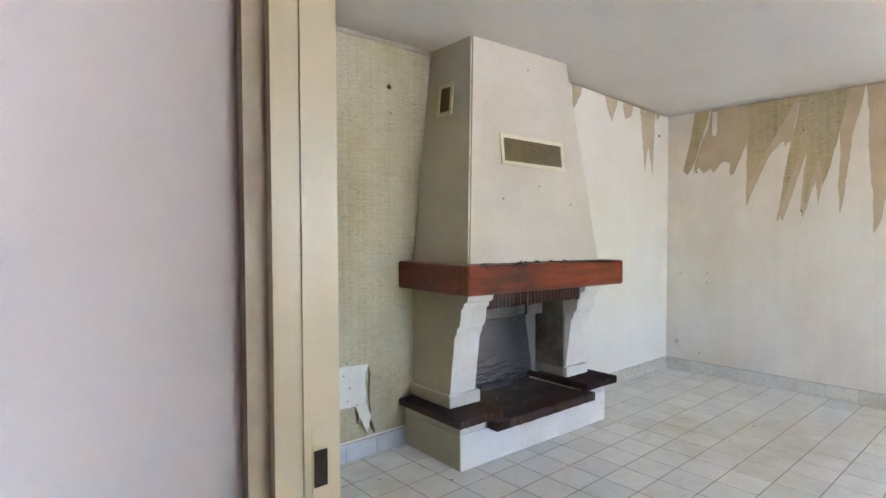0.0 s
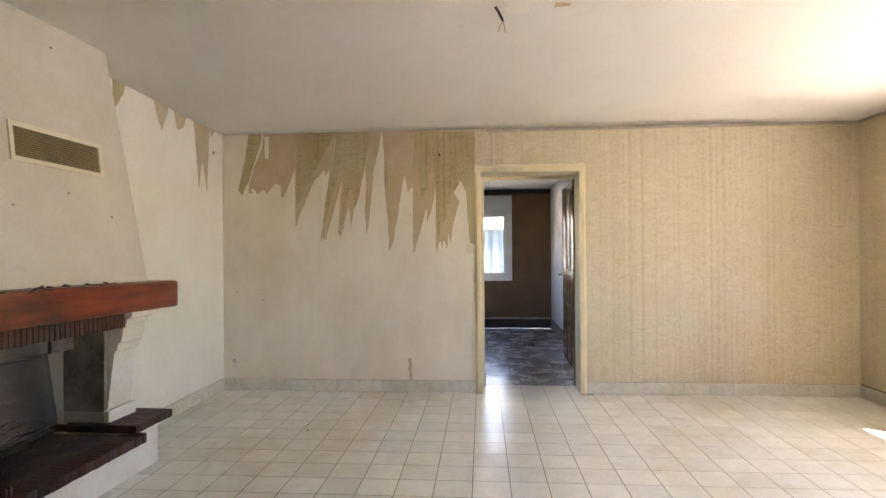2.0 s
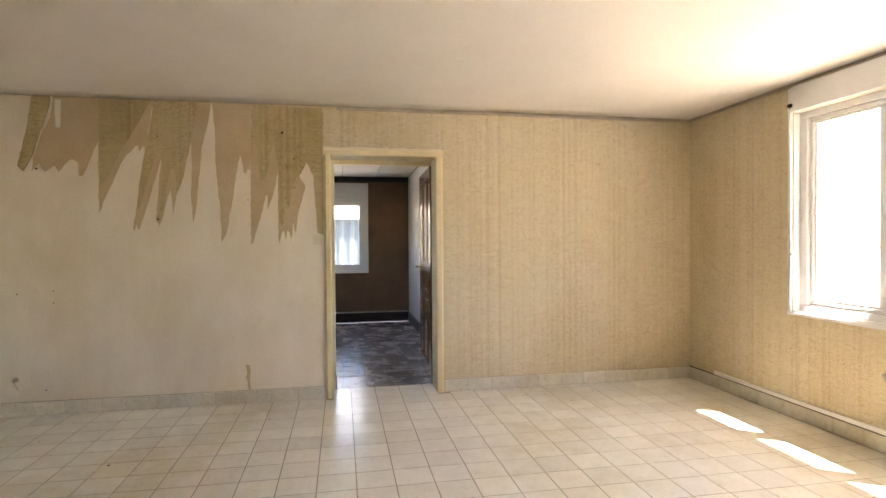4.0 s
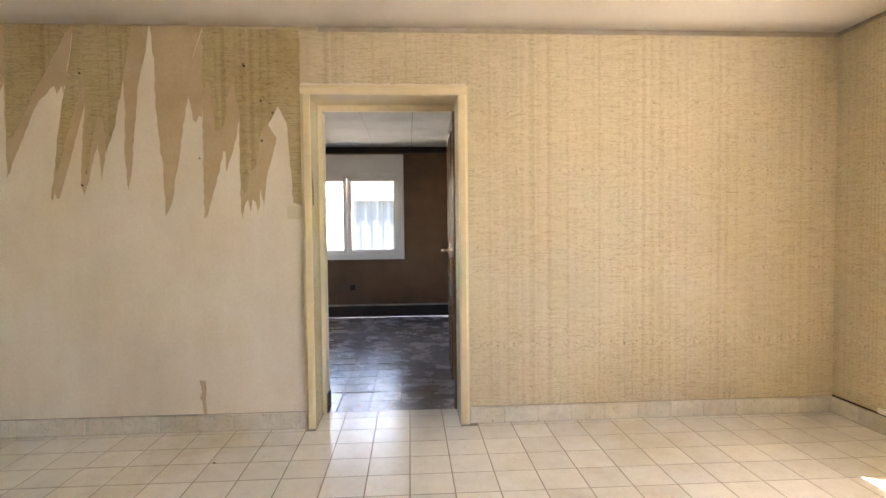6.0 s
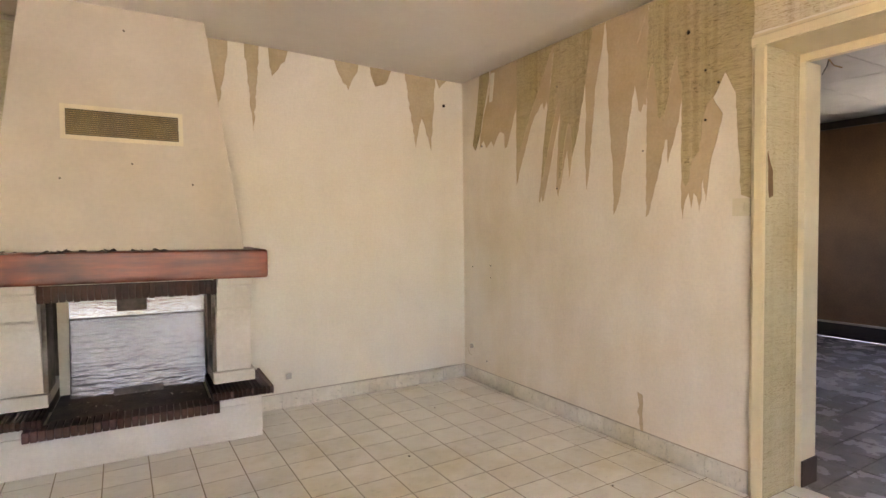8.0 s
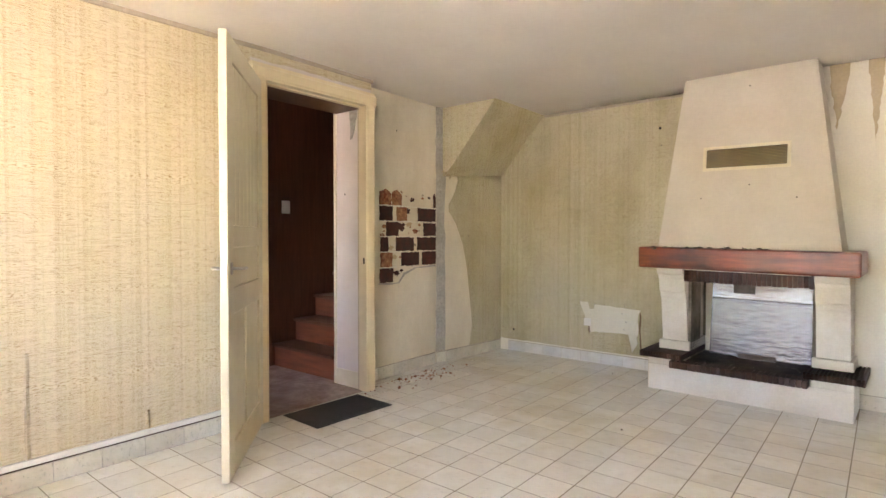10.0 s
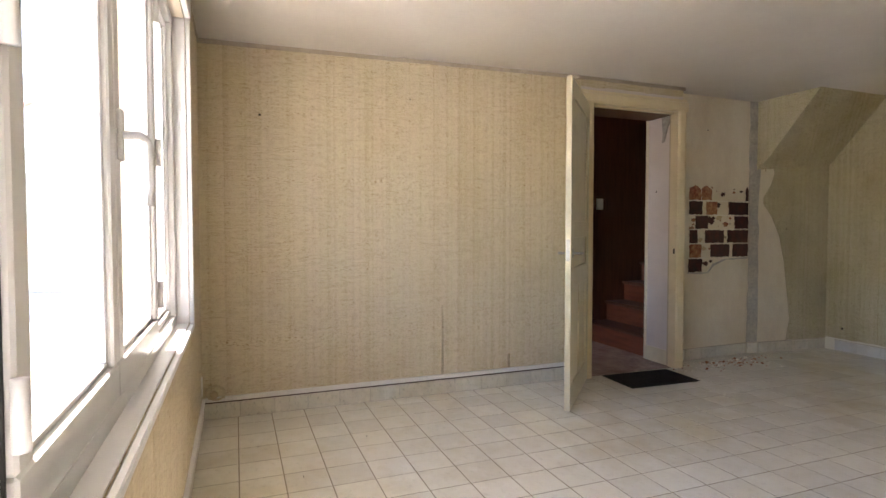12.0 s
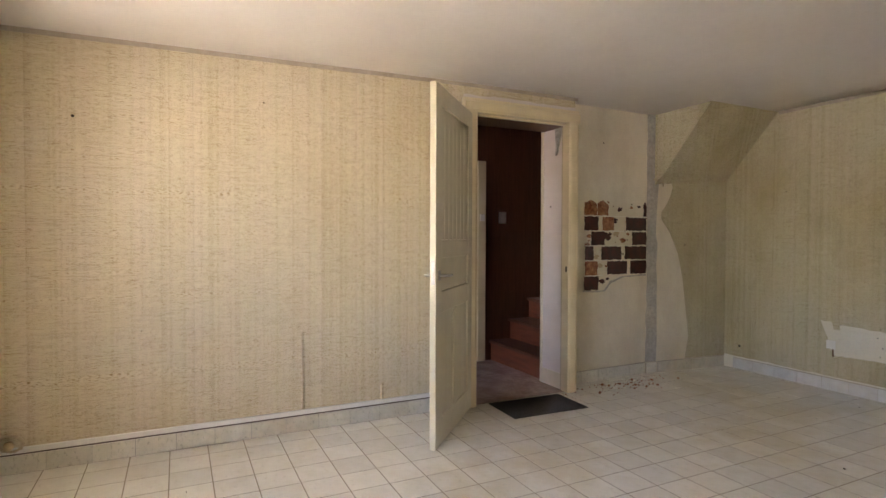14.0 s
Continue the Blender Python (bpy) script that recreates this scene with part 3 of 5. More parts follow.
paper(wall_east, ragged([(1.262, 1.54), (1.265, 1.457), (1.247, 1.392), (1.217, 1.473), (1.193, 1.586), (1.163, 1.683), (1.15, 1.48), (1.125, 1.634), (1.098, 1.86), (1.118, 2.02), (1.217, 2.02)], 0.03, 0.004), on_east, "paper_back", 0.0015, "torn_backing", "torn tan paper backing in jagged points")
paper(wall_east, ragged([(1.0, H), (1.013, 2.02), (1.005, 1.858), (1.018, 1.665), (1.01, 1.5), (1.003, 1.42), (0.983, 1.534), (0.959, 1.76), (0.938, 1.985), (0.911, 2.11), (0.881, 2.22), (0.86, H)], 0.03, 0.004), on_east, "paper_back", 0.0015, "torn_backing", "torn tan paper backing in jagged points")
paper(wall_east, ragged([(0.858, H), (0.838, 2.14), (0.838, 1.92), (0.825, 1.726), (0.804, 1.53), (0.799, 1.271), (0.778, 1.304), (0.756, 1.369), (0.736, 1.5), (0.721, 1.563), (0.696, 1.724), (0.672, 1.884), (0.654, 1.954), (0.642, 1.9), (0.631, 1.82), (0.615, 1.803), (0.598, 1.844), (0.578, 1.834), (0.565, H)], 0.03, 0.004), on_east, "paper_back", 0.0015, "torn_backing", "torn tan paper backing in jagged points")
paper(wall_east, ragged([(0.576, 1.914), (0.58, 1.657), (0.581, 1.252), (0.564, 1.268), (0.524, 1.414), (0.488, 1.527), (0.466, 1.639), (0.453, 1.639), (0.449, 1.52), (0.435, 1.574), (0.406, 1.655), (0.37, 1.815), (0.356, 1.974), (0.49, 2.168), (0.569, 2.17)], 0.03, 0.004), on_east, "paper_back", 0.0015, "torn_backing", "torn tan paper backing in jagged points")
paper(wall_east, ragged([(0.37, 1.815), (0.37, 1.525), (0.373, 1.3), (0.364, 1.24), (0.349, 1.331), (0.332, 1.363), (0.317, 1.288), (0.305, 1.362), (0.289, 1.346), (0.275, 1.271), (0.255, 1.426), (0.241, 1.313), (0.225, 1.458), (0.203, 1.555), (0.16, 1.715), (0.238, 1.844), (0.335, 1.91)], 0.03, 0.004), on_east, "paper_back", 0.0015, "torn_backing", "torn tan paper backing in jagged points")
paper(wall_east, ragged([(1.652, H), (1.662, 1.707), (1.628, 1.723), (1.592, 1.788), (1.538, 1.9), (1.483, 2.012), (1.42, 2.107), (1.348, 2.25), (1.285, H)], 0.03, 0.004), on_east, "paper_torn", 0.0032, "torn_wallpaper", "torn striped wallpaper hanging in jagged points")
paper(wall_east, ragged([(1.275, H), (1.306, 2.12), (1.347, 1.93), (1.381, 1.735), (1.4, 1.589), (1.396, 1.508), (1.366, 1.605), (1.328, 1.734), (1.279, 1.88), (1.246, 1.975), (1.225, 1.99), (1.22, 1.862), (1.24, 1.506), (1.216, 1.522), (1.185, 1.732), (1.151, 1.844), (1.126, 1.796), (1.119, 1.634), (1.089, 1.714), (1.058, 1.843), (1.02, 2.02), (0.991, 2.178), (0.951, H)], 0.03, 0.004), on_east, "paper_torn", 0.0032, "torn_wallpaper", "torn striped wallpaper hanging in jagged points")
paper(wall_east, ragged([(0.565, H), (0.576, 1.914), (0.557, 2.01), (0.537, 2.04), (0.523, 1.93), (0.511, 1.77), (0.499, 1.753), (0.475, 1.768), (0.473, 1.736), (0.447, 1.848), (0.424, 1.975), (0.397, 2.04), (0.383, 1.927), (0.368, 1.88), (0.373, 1.557), (0.366, 1.428), (0.347, 1.395), (0.327, 1.427), (0.311, 1.524), (0.278, 1.556), (0.262, 1.684), (0.233, 1.78), (0.207, 1.796), (0.15, 1.9), (0.1, 1.8), (0.07, 1.34), (0.02, 1.32), (0.02, H)], 0.03, 0.004), on_east, "paper_torn", 0.0032, "torn_wallpaper", "torn striped wallpaper hanging in jagged points")
paper(wall_east, ragged([(2.1, H), (2.14, 2.1), (2.2, 1.84), (2.165, 1.8), (2.1, 1.92), (2.03, 2.15), (1.985, 2.28), (1.98, H)], 0.03, 0.004), on_east, "paper_torn", 0.0032, "torn_wallpaper", "torn striped wallpaper hanging in jagged points")
# a curled white scrap and a loose flap
part("paper_scrap", prism([(1.945, 2.33), (1.905, 2.33), (1.90, 2.20), (1.90, 2.12), (1.93, 2.12), (1.94, 2.22)], 0.006, lambda u, v, w: (XE - 0.006 - w - (2.33 - v) * 0.12, u, v)), "bare_white", wall_east, "loose white paper scrap curling off")
part("paper_flap", prism([(0.56, H - 0.01), (0.63, H - 0.012), (0.60, 2.24), (0.615, 2.16)], 0.004, lambda u, v, w: (XE - 0.006 - w - (H - v) * 0.10, u, v)), "paper_back", wall_east, "loose brown paper flap")
paper(wall_east, ragged([(0.635, 0.31), (0.60, 0.30), (0.60, 0.22), (0.595, 0.10), (0.61, 0.10), (0.62, 0.18), (0.635, 0.20), (0.62, 0.24)], 0.03, 0.006), on_east, "paper_back", 0.002, "torn_backing", "small brown glue patch low on the wall")
for yc in (-1.51, -2.58):
    part("paper_crease", prism([(yc + 0.004, 0.10), (yc - 0.012, 0.10), (yc - 0.004, 0.29)], 0.010, on_east), "paper", wall_east, "lifting seam of the wallpaper")

# north wall: papered left of the hood, torn points right of it
NL = "dingy striped wallpaper beside the chimney hood"
def patch(points):
    """Outline round the bare patch, taken from its own drawing to its place on the wall."""
    return [(1.17 + (u - 1.30) * 1.045 if u < 1.95 else u, v * 0.93 if v < 0.7 and v > 0.13 else v) for u, v in points]


strips(wall_north_left, on_north_left, [0.268, 0.79, 1.317], 0.12, H, "paper_old", NL)
paper(wall_north_left, ragged(patch([(1.44, 0.60), (1.86, 0.575), (1.84, 0.52), (1.84, 0.34), (1.80, 0.22), (1.78, 0.33), (1.44, 0.33), (1.44, 0.12), (2.07, 0.12), (2.07, 1.10), (2.24, 1.10), (2.24, H), (1.44, H)]), 0.05, 0.004, (6, 7, 8, 9, 10, 11, 12)), on_north_left, "paper_old", 0.0025, "wallpaper_strip", NL)
paper(wall_north_left, ragged(patch([(1.30, 0.62), (1.38, 0.62), (1.40, 0.55), (1.84, 0.57), (1.83, 0.50), (1.80, 0.24), (1.76, 0.34), (1.40, 0.32), (1.36, 0.45)]), 0.03, 0.005), on_north_left, "bare_white", 0.005, "bare_patch", "rectangular white patch where the paper is torn off")
for o in ([(1.855, 0.56), (1.868, 0.52), (1.862, 0.34), (1.872, 0.22), (1.895, 0.14), (1.885, 0.14), (1.858, 0.22), (1.85, 0.40)], [(1.765, 0.33), (1.785, 0.34), (1.79, 0.25), (1.775, 0.22)], [(1.385, 0.40), (1.40, 0.42), (1.405, 0.32), (1.395, 0.30)]):
    paper(wall_north_left, ragged(patch(o), 0.03, 0.003), on_north_left, "room2_wall", 0.0065, "torn_edge", "brown torn edge of old paper")
part("loose_corner", prism(patch([(1.76, 0.34), (1.83, 0.34), (1.85, 0.26), (1.81, 0.17), (1.79, 0.24)]), 0.003, lambda u, v, w: (u, YNL - 0.012 - w - (0.34 - v) * 0.25, v)), "bare_white", wall_north_left, "loose curling corner of torn paper")
for x, z in patch(((1.72, 0.605), (1.70, 0.53), (1.735, 0.45), (1.72, 0.375), (1.45, 0.60))):
    part("drill_hole", disc(on_north_left(x, z, 0.0055), (0, -1, 0), 0.004, 0.002, 8), "hole", wall_north_left, "small dark drill hole")
for a, b, tips in ((3.12, 3.24, [(3.17, 1.95)]), (3.34, 3.43, [(3.385, 1.85)]), (3.49, 3.62, [(3.51, 2.22)]), (3.94, 4.12, [(4.04, 2.19)]),
                   (4.21, 4.38, [(4.25, 2.24), (4.33, 2.27)]), (4.49, 4.75, [(4.575, 1.82), (4.63, 2.05), (4.71, 1.81)]), (4.76, 4.86, [(4.79, 2.29)])):
    o = [(a, H)]
    for k, t in enumerate(tips):
        o.append(t)
    o.append((b, H))
    paper(wall_north, ragged(o, 0.03, 0.006, (len(o) - 1,)), on_north, "paper_back_pale", 0.0025, "torn_backing", "jagged point of tan paper left at the ceiling")

# south and west walls
SL = "striped beige wallpaper round the window"
strips(wall_south, on_south, [XW, 0.9, WX0 - 0.002], 0.13, H, label=SL)
strips(wall_south, on_south, [WX0 - 0.002, 1.9, 2.43, 2.96, 3.49, WX1], 0.13, WZ0 - 0.038, label=SL)
strips(wall_south, on_south, [WX1, 4.37, XE], 0.11, H, label=SL)
strips(wall_west, on_west, [YS, -2.72, -2.19, -1.66, -1.12, -0.59, -0.48], 0.13, H, label="striped beige wallpaper beside the hall door")
strips(wall_west, on_west, [-0.48, 0.05, 0.56], 2.325, H, label="strip of wallpaper over the door casing")
for yc in (-1.66, -1.12):
    part("paper_crease", prism([(yc - 0.004, 0.003), (yc + 0.004, 0.022), (yc + 0.020, 0.003)], 0.50 if yc < -1.5 else 0.10, lambda u, v, w: on_west(u, 0.145 + w, v * (1 - w * 1.2))), "paper", wall_west, "lifting seam of the wallpaper")


def on_nw(u, v, w):
    """Along the bent northwest wall: u is y."""
    pts = WALL_LINE
    for (xa, ya), (xb, yb) in zip(pts, pts[1:]):
        if u <= yb:
            break
    s = (u - ya) / (yb - ya)
    return (xa + (xb - xa) * s + w, u, v)


paper(wall_west_north, [(1.66, H), (1.66, 1.98), (1.66, 1.86), (1.79, 1.84), (1.83, 1.74), (1.79, 1.63), (1.70, 1.50), (1.70, 1.44), (1.80, 1.32), (1.90, 1.12), (1.96, 0.88), (2.00, 0.60),
                        (2.04, 0.32), (2.00, 0.11), (YNL, 0.11), (YNL, H)], on_nw, "paper_old", 0.003, "wallpaper_strip", "dingy striped wallpaper with a curved torn edge")
paper(wall_west_north, ragged([(1.54, 0.11), (1.55, 0.9), (1.545, 1.5), (1.54, H), (1.64, H), (1.65, 1.85), (1.66, 1.75), (1.65, 1.6), (1.64, 1.4), (1.65, 1.1), (1.65, 0.7), (1.65, 0.11)], 0.08, 0.008), on_nw, "cement", 0.004, "cement_band", "rough grey cement band down the wall")
paper(wall_west_north, ragged([(0.565, 0.11), (0.60, 0.11), (0.61, 0.9), (0.625, 1.7), (0.67, 1.8), (0.67, H), (0.565, H)], 0.08, 0.006), on_nw, "grime", 0.004, "paper_remnant", "narrow remnant of dirty wallpaper beside the casing")

for k, (y, z, a) in enumerate(((1.60, 1.80, 25), (1.64, 1.83, -20), (1.67, 1.77, 40))):
    part("paper_curl", tube([(0.215, y - 0.03, z), (0.235, y - 0.01, z + 0.012), (0.225, y + 0.015, z + 0.004), (0.21, y + 0.03, z - 0.01 - 0.0003 * a)], 0.006, 6), "paper_back_pale", wall_west_north, "curled scrap of torn paper")

# brick patch
BR = "dark red-brown glazed brick showing through broken plaster"
rows = {0: [(0.79, 0.93, 1), (0.94, 1.06, 1), (1.50, 1.535, 0)], 1: [(0.79, 0.945, 0), (1.00, 1.13, 1), (1.28, 1.535, 0)], 2: [(0.87, 1.02, 0), (1.36, 1.535, 0)], 3: [(0.80, 0.89, 0), (0.99, 1.22, 0), (1.27, 1.535, 0)],
        4: [(0.80, 0.94, 1), (1.06, 1.29, 0), (1.34, 1.535, 0)], 5: [(0.79, 0.95, 0)]}
for r, items in rows.items():
    z1 = 1.585 - 0.131 * r
    for a, b, orange in items:
        top = [(b, z1 - 0.004), (a, z1 - 0.004)]
        if r == 0:
            top = [(b, z1 - 0.03), ((a + b) / 2, z1 + 0.01), (a, z1 - 0.015)]
        o = ragged([(a, z1 - 0.122), (b, z1 - 0.122)] + top, 0.022, 0.0055)
        part("brick", prism(o, 0.007, on_nw), "brick_orange" if orange else "brick", wall_west_north, "broken orange brick face" if orange else BR)
for a, z, s in ((0.82, 1.20, 0.035), (1.05, 1.28, 0.06), (1.16, 1.30, 0.04), (1.24, 1.24, 0.035), (1.14, 1.42, 0.045), (1.20, 1.52, 0.03), (0.93, 1.10, 0.03), (1.00, 0.88, 0.035), (1.06, 0.90, 0.02), (0.97, 1.02, 0.03), (0.84, 1.28, 0.03), (1.30, 1.30, 0.02), (1.44, 1.55, 0.02), (1.12, 1.17, 0.02)):
    o = [(a + s * rng.uniform(0.5, 1.3) * math.cos(k * 0.45), z + s * 0.6 * rng.uniform(0.5, 1.3) * math.sin(k * 0.45)) for k in range(14)]
    part("brick_scar", prism(o, 0.0045, on_nw), rng.choice(("brick_orange", "paper_back", "brick")), wall_west_north, "small ragged scar of chipped brick")
for k in range(30):
    a, z, q = rng.uniform(0.80, 1.50), rng.uniform(0.95, 1.60), rng.uniform(0.006, 0.020)
    if a > 1.1 and z < 1.05:
        continue
    o = [(a + q * rng.uniform(0.4, 1.3) * math.cos(k + j * 0.7), z + q * 0.7 * rng.uniform(0.4, 1.3) * math.sin(k + j * 0.7)) for j in range(9)]
    part("brick_scar", prism(o, 0.0048, on_nw), "brick_orange" if k % 3 else "grime", wall_west_north, "small ragged scar of chipped brick")
for r in range(1, 6):
    z1 = 1.585 - 0.131 * r
    part("mortar_line", prism(ragged([(0.79, z1 - 0.001), (1.535 if r < 5 else 1.0, z1 - 0.001), (1.535 if r < 5 else 1.0, z1 + 0.006), (0.79, z1 + 0.006)], 0.05, 0.0015), 0.0085, on_nw), "bare_white", wall_west_north, "pale mortar joint between the bricks")
part("plaster_edge", prism(ragged([(0.78, 0.795), (0.95, 0.785), (1.03, 0.79), (1.10, 0.86), (1.25, 0.91), (1.535, 0.915), (1.535, 0.928), (1.25, 0.92), (1.09, 0.88), (1.02, 0.80), (0.78, 0.806)], 0.03, 0.003), 0.006, on_nw), "cement", wall_west_north, "ragged broken plaster edge")

# cornice
bm = box(XE - 0.012, XE - 0.0035, YS, -0.09, H - 0.028, H - 0.001)
part("cornice_east", bm, "cornice", label="thin brown cornice strip under the ceiling", kind="structure")
part("cornice_south", box(XW, XE - 0.013, YS + 0.0035, YS + 0.012, H - 0.024, H - 0.001), "cornice", label="thin brown cornice strip over the window", kind="structure")
def cornice(a, b, place, drop, proud=0.010):
    n = 12
    u = [a + (b - a) * k / n for k in range(n + 1)]
    low = [(q, cz(*place(q, 0, 0)[:2]) - drop) for q in u]
    up = [(q, cz(*place(q, 0, 0)[:2]) + 0.002) for q in u]
    return prism(low + up[::-1], proud, lambda p, v, w: place(p, v, w + 0.0035))


part("cornice_west", cornice(YS + 0.013, 0.575, on_west, 0.025), "cornice", label="thin brown cornice strip under the ceiling", kind="structure")
part("cornice_north", cornice(0.79, 2.22, on_north_left, 0.025), "cornice", label="thin cornice strip beside the chimney hood", kind="structure")
part("cornice_broken", prism(ragged([(-0.08, H - 0.001), (-0.08, H - 0.02), (0.20, H - 0.018), (0.50, H - 0.012), (0.55, H - 0.001)], 0.05, 0.002), 0.005, lambda u, v, w: (XE - 0.0035 - w, u, v)), "paper_back_pale", label="broken end of cornice with white paint", kind="structure")


# ---- doorways ----
def casing(name, place, a0, a1, top, width, proud, label, sides="both"):
    root = thing(name, label=label, category="door casing", kind="structure")
    profile = ((0, 0.0005), (0, 0.88), (0.10, 0.92), (0.17, 1.0), (0.70, 1.0), (0.80, 0.72), (1, 0.60), (1, 0.0005))
    def bar(nm, u0, u1, v0, v1, inner):
        if inner == "top":
            o = [(v0 + (v1 - v0) * s, proud * q) for s, q in profile]
            bm = prism(o, u1 - u0, lambda a, d, w: place(u0 + w, a, d))
        else:
            o = [(u0 + (u1 - u0) * s, proud * q) for s, q in profile]
            bm = prism(o, v1 - v0, lambda a, d, w: place(a, v0 + w, d))
        part(nm, bm, "cream", root)
    bar("side_casing", a0, a0 - width, 0.001, top, "a")
    bar("side_casing", a1, a1 + width, 0.001, top, "b")
    bar("head_casing", a0 - width, a1 + width, top + 0.0005, top + width, "top")
    return root


casing("east_door_casing", on_east, -0.90, -0.035, 1.965, 0.055, 0.022, "cream gloss door casing round the doorway")
# reveal lining of the east doorway
lin = thing("east_door_lining", label="wallpapered door reveal with cream frame edges", category="door lining", kind="structure")
part("reveal_side", box(XE + 0.002, XE + 0.265, -0.035, -0.001, 0, 1.965), "paper_old", lin, "papered reveal")
part("reveal_side", box(XE + 0.002, XE + 0.265, -0.929, -0.90, 0, 1.965), "paper_old", lin)
part("reveal_head", box(XE + 0.002, XE + 0.265, -0.929, -0.001, 1.965, 1.984), "cream", lin)
part("frame_edge", box(XE + 0.266, XE + 0.395, -0.06, 0.05, 0, 1.93), "cream_pale", lin, "inner door frame")
part("frame_edge", box(XE + 0.266, XE + 0.30, -0.99, -0.885, 0, 1.93), "varnished", lin)
part("frame_head", box(XE + 0.266, XE + 0.30, -0.99, 0.05, 1.93, 2.02), "cream", lin)
part("skirting_end", box(XE + 0.268, XE + 0.396, -0.068, -0.061, 0, 0.12), "dark_skirt", lin, "dark skirting end")
part("torn_spot", prism(ragged([(XE + 0.012, 1.52), (XE + 0.020, 1.50), (XE + 0.052, 1.44), (XE + 0.055, 1.33), (XE + 0.025, 1.32), (XE + 0.018, 1.42)], 0.03, 0.004), 0.002, lambda u, v, w: (u, -0.0355 - w, v)), "room2_wall", lin, "brown chipped spot")

casing("hall_door_casing", on_west, -0.385, 0.465, 2.19, 0.105, 0.055, "cream gloss casing of the hall doorway")
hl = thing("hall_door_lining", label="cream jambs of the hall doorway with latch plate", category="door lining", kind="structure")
part("jamb", box(0.292, XW - 0.001, 0.4665, 0.505, 0, 2.19), "cream", hl)
part("jamb_stop", box(0.265, 0.2915, 0.478, 0.505, 0, 2.19), "flex", hl)
part("reveal_plaster", box(0.0, 0.2645, 0.492, 0.4995, 0, 2.19), "pink", hl, "pinkish plastered reveal")
part("outer_frame", box(-0.030, -0.001, 0.484, 0.560, 0, 2.22), "cream_pale", hl)
part("reveal_skirting", box(0.0, 0.264, 0.484, 0.4915, 0, 0.13), "cream_pale", hl)
part("jamb", box(0.29, XW - 0.001, -0.405, -0.385, 0, 2.19), "cream", hl)
part("reveal_plaster", box(0.0, 0.289, -0.3995, -0.392, 0, 2.19), "pink", hl)
part("jamb_head", box(0.29, XW - 0.001, -0.384, 0.465, 2.178, 2.189), "cream", hl)
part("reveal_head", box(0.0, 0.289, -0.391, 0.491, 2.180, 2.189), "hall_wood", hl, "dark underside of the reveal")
sp = part("strike_plate", box(XW + 0.010, XW + 0.036, 0.4638, 0.4650, 0.955, 1.060), "cream", hl, "painted strike plate with a rusty hole")
part("latch_hole", box(XW + 0.012, XW + 0.030, 0.4630, 0.4637, 0.985, 1.030), "hole", sp, "dark latch hole")
part("loose_peg", prism([(0.165, 2.177), (0.262, 2.177), (0.255, 2.13), (0.225, 2.06), (0.195, 1.965), (0.172, 1.955), (0.18, 2.03)], 0.012, lambda u, v, w: (u, 0.492 - w, v)), "cement", hl, "small painted wedge high on the reveal")
part("jamb_hole", disc((0.10, 0.492, 1.53), (0, -1, 0), 0.007, 0.001), "hole", hl, "small dark hole")


# ---- doors ----
def raised_panel(bm, x0, x1, z0, z1, y, out):
    """Moulded frame and raised field on a door face at y; out is +1 or -1."""
    d = 0.010 * out
    for a, b, c, e in ((x0, x1, z0, z0 + 0.018), (x0, x1, z1 - 0.018, z1), (x0, x0 + 0.018, z0 + 0.018, z1 - 0.018), (x1 - 0.018, x1, z0 + 0.018, z1 - 0.018)):
        box(a, b, min(y, y + d), max(y, y + d), c, e, 0.004, into=bm)
    box(x0 + 0.045, x1 - 0.045, min(y, y + d * 0.7), max(y, y + d * 0.7), z0 + 0.045, z1 - 0.045, 0.005, into=bm)


def lever(root, x, z, y, out, material="metal"):
    h = part("door_handle", box(x - 0.018, x + 0.018, min(y, y + 0.006 * out), max(y, y + 0.006 * out), z - 0.03, z + 0.03, 0.003), material, root, "metal lever handle on a small plate")
    join_bm = tube([(x, y + 0.004 * out, z), (x, y + 0.045 * out, z), (x - 0.02, y + 0.052 * out, z), (x - 0.11, y + 0.050 * out, z - 0.004)], 0.008)
    part("lever", join_bm, material, h)
    return h


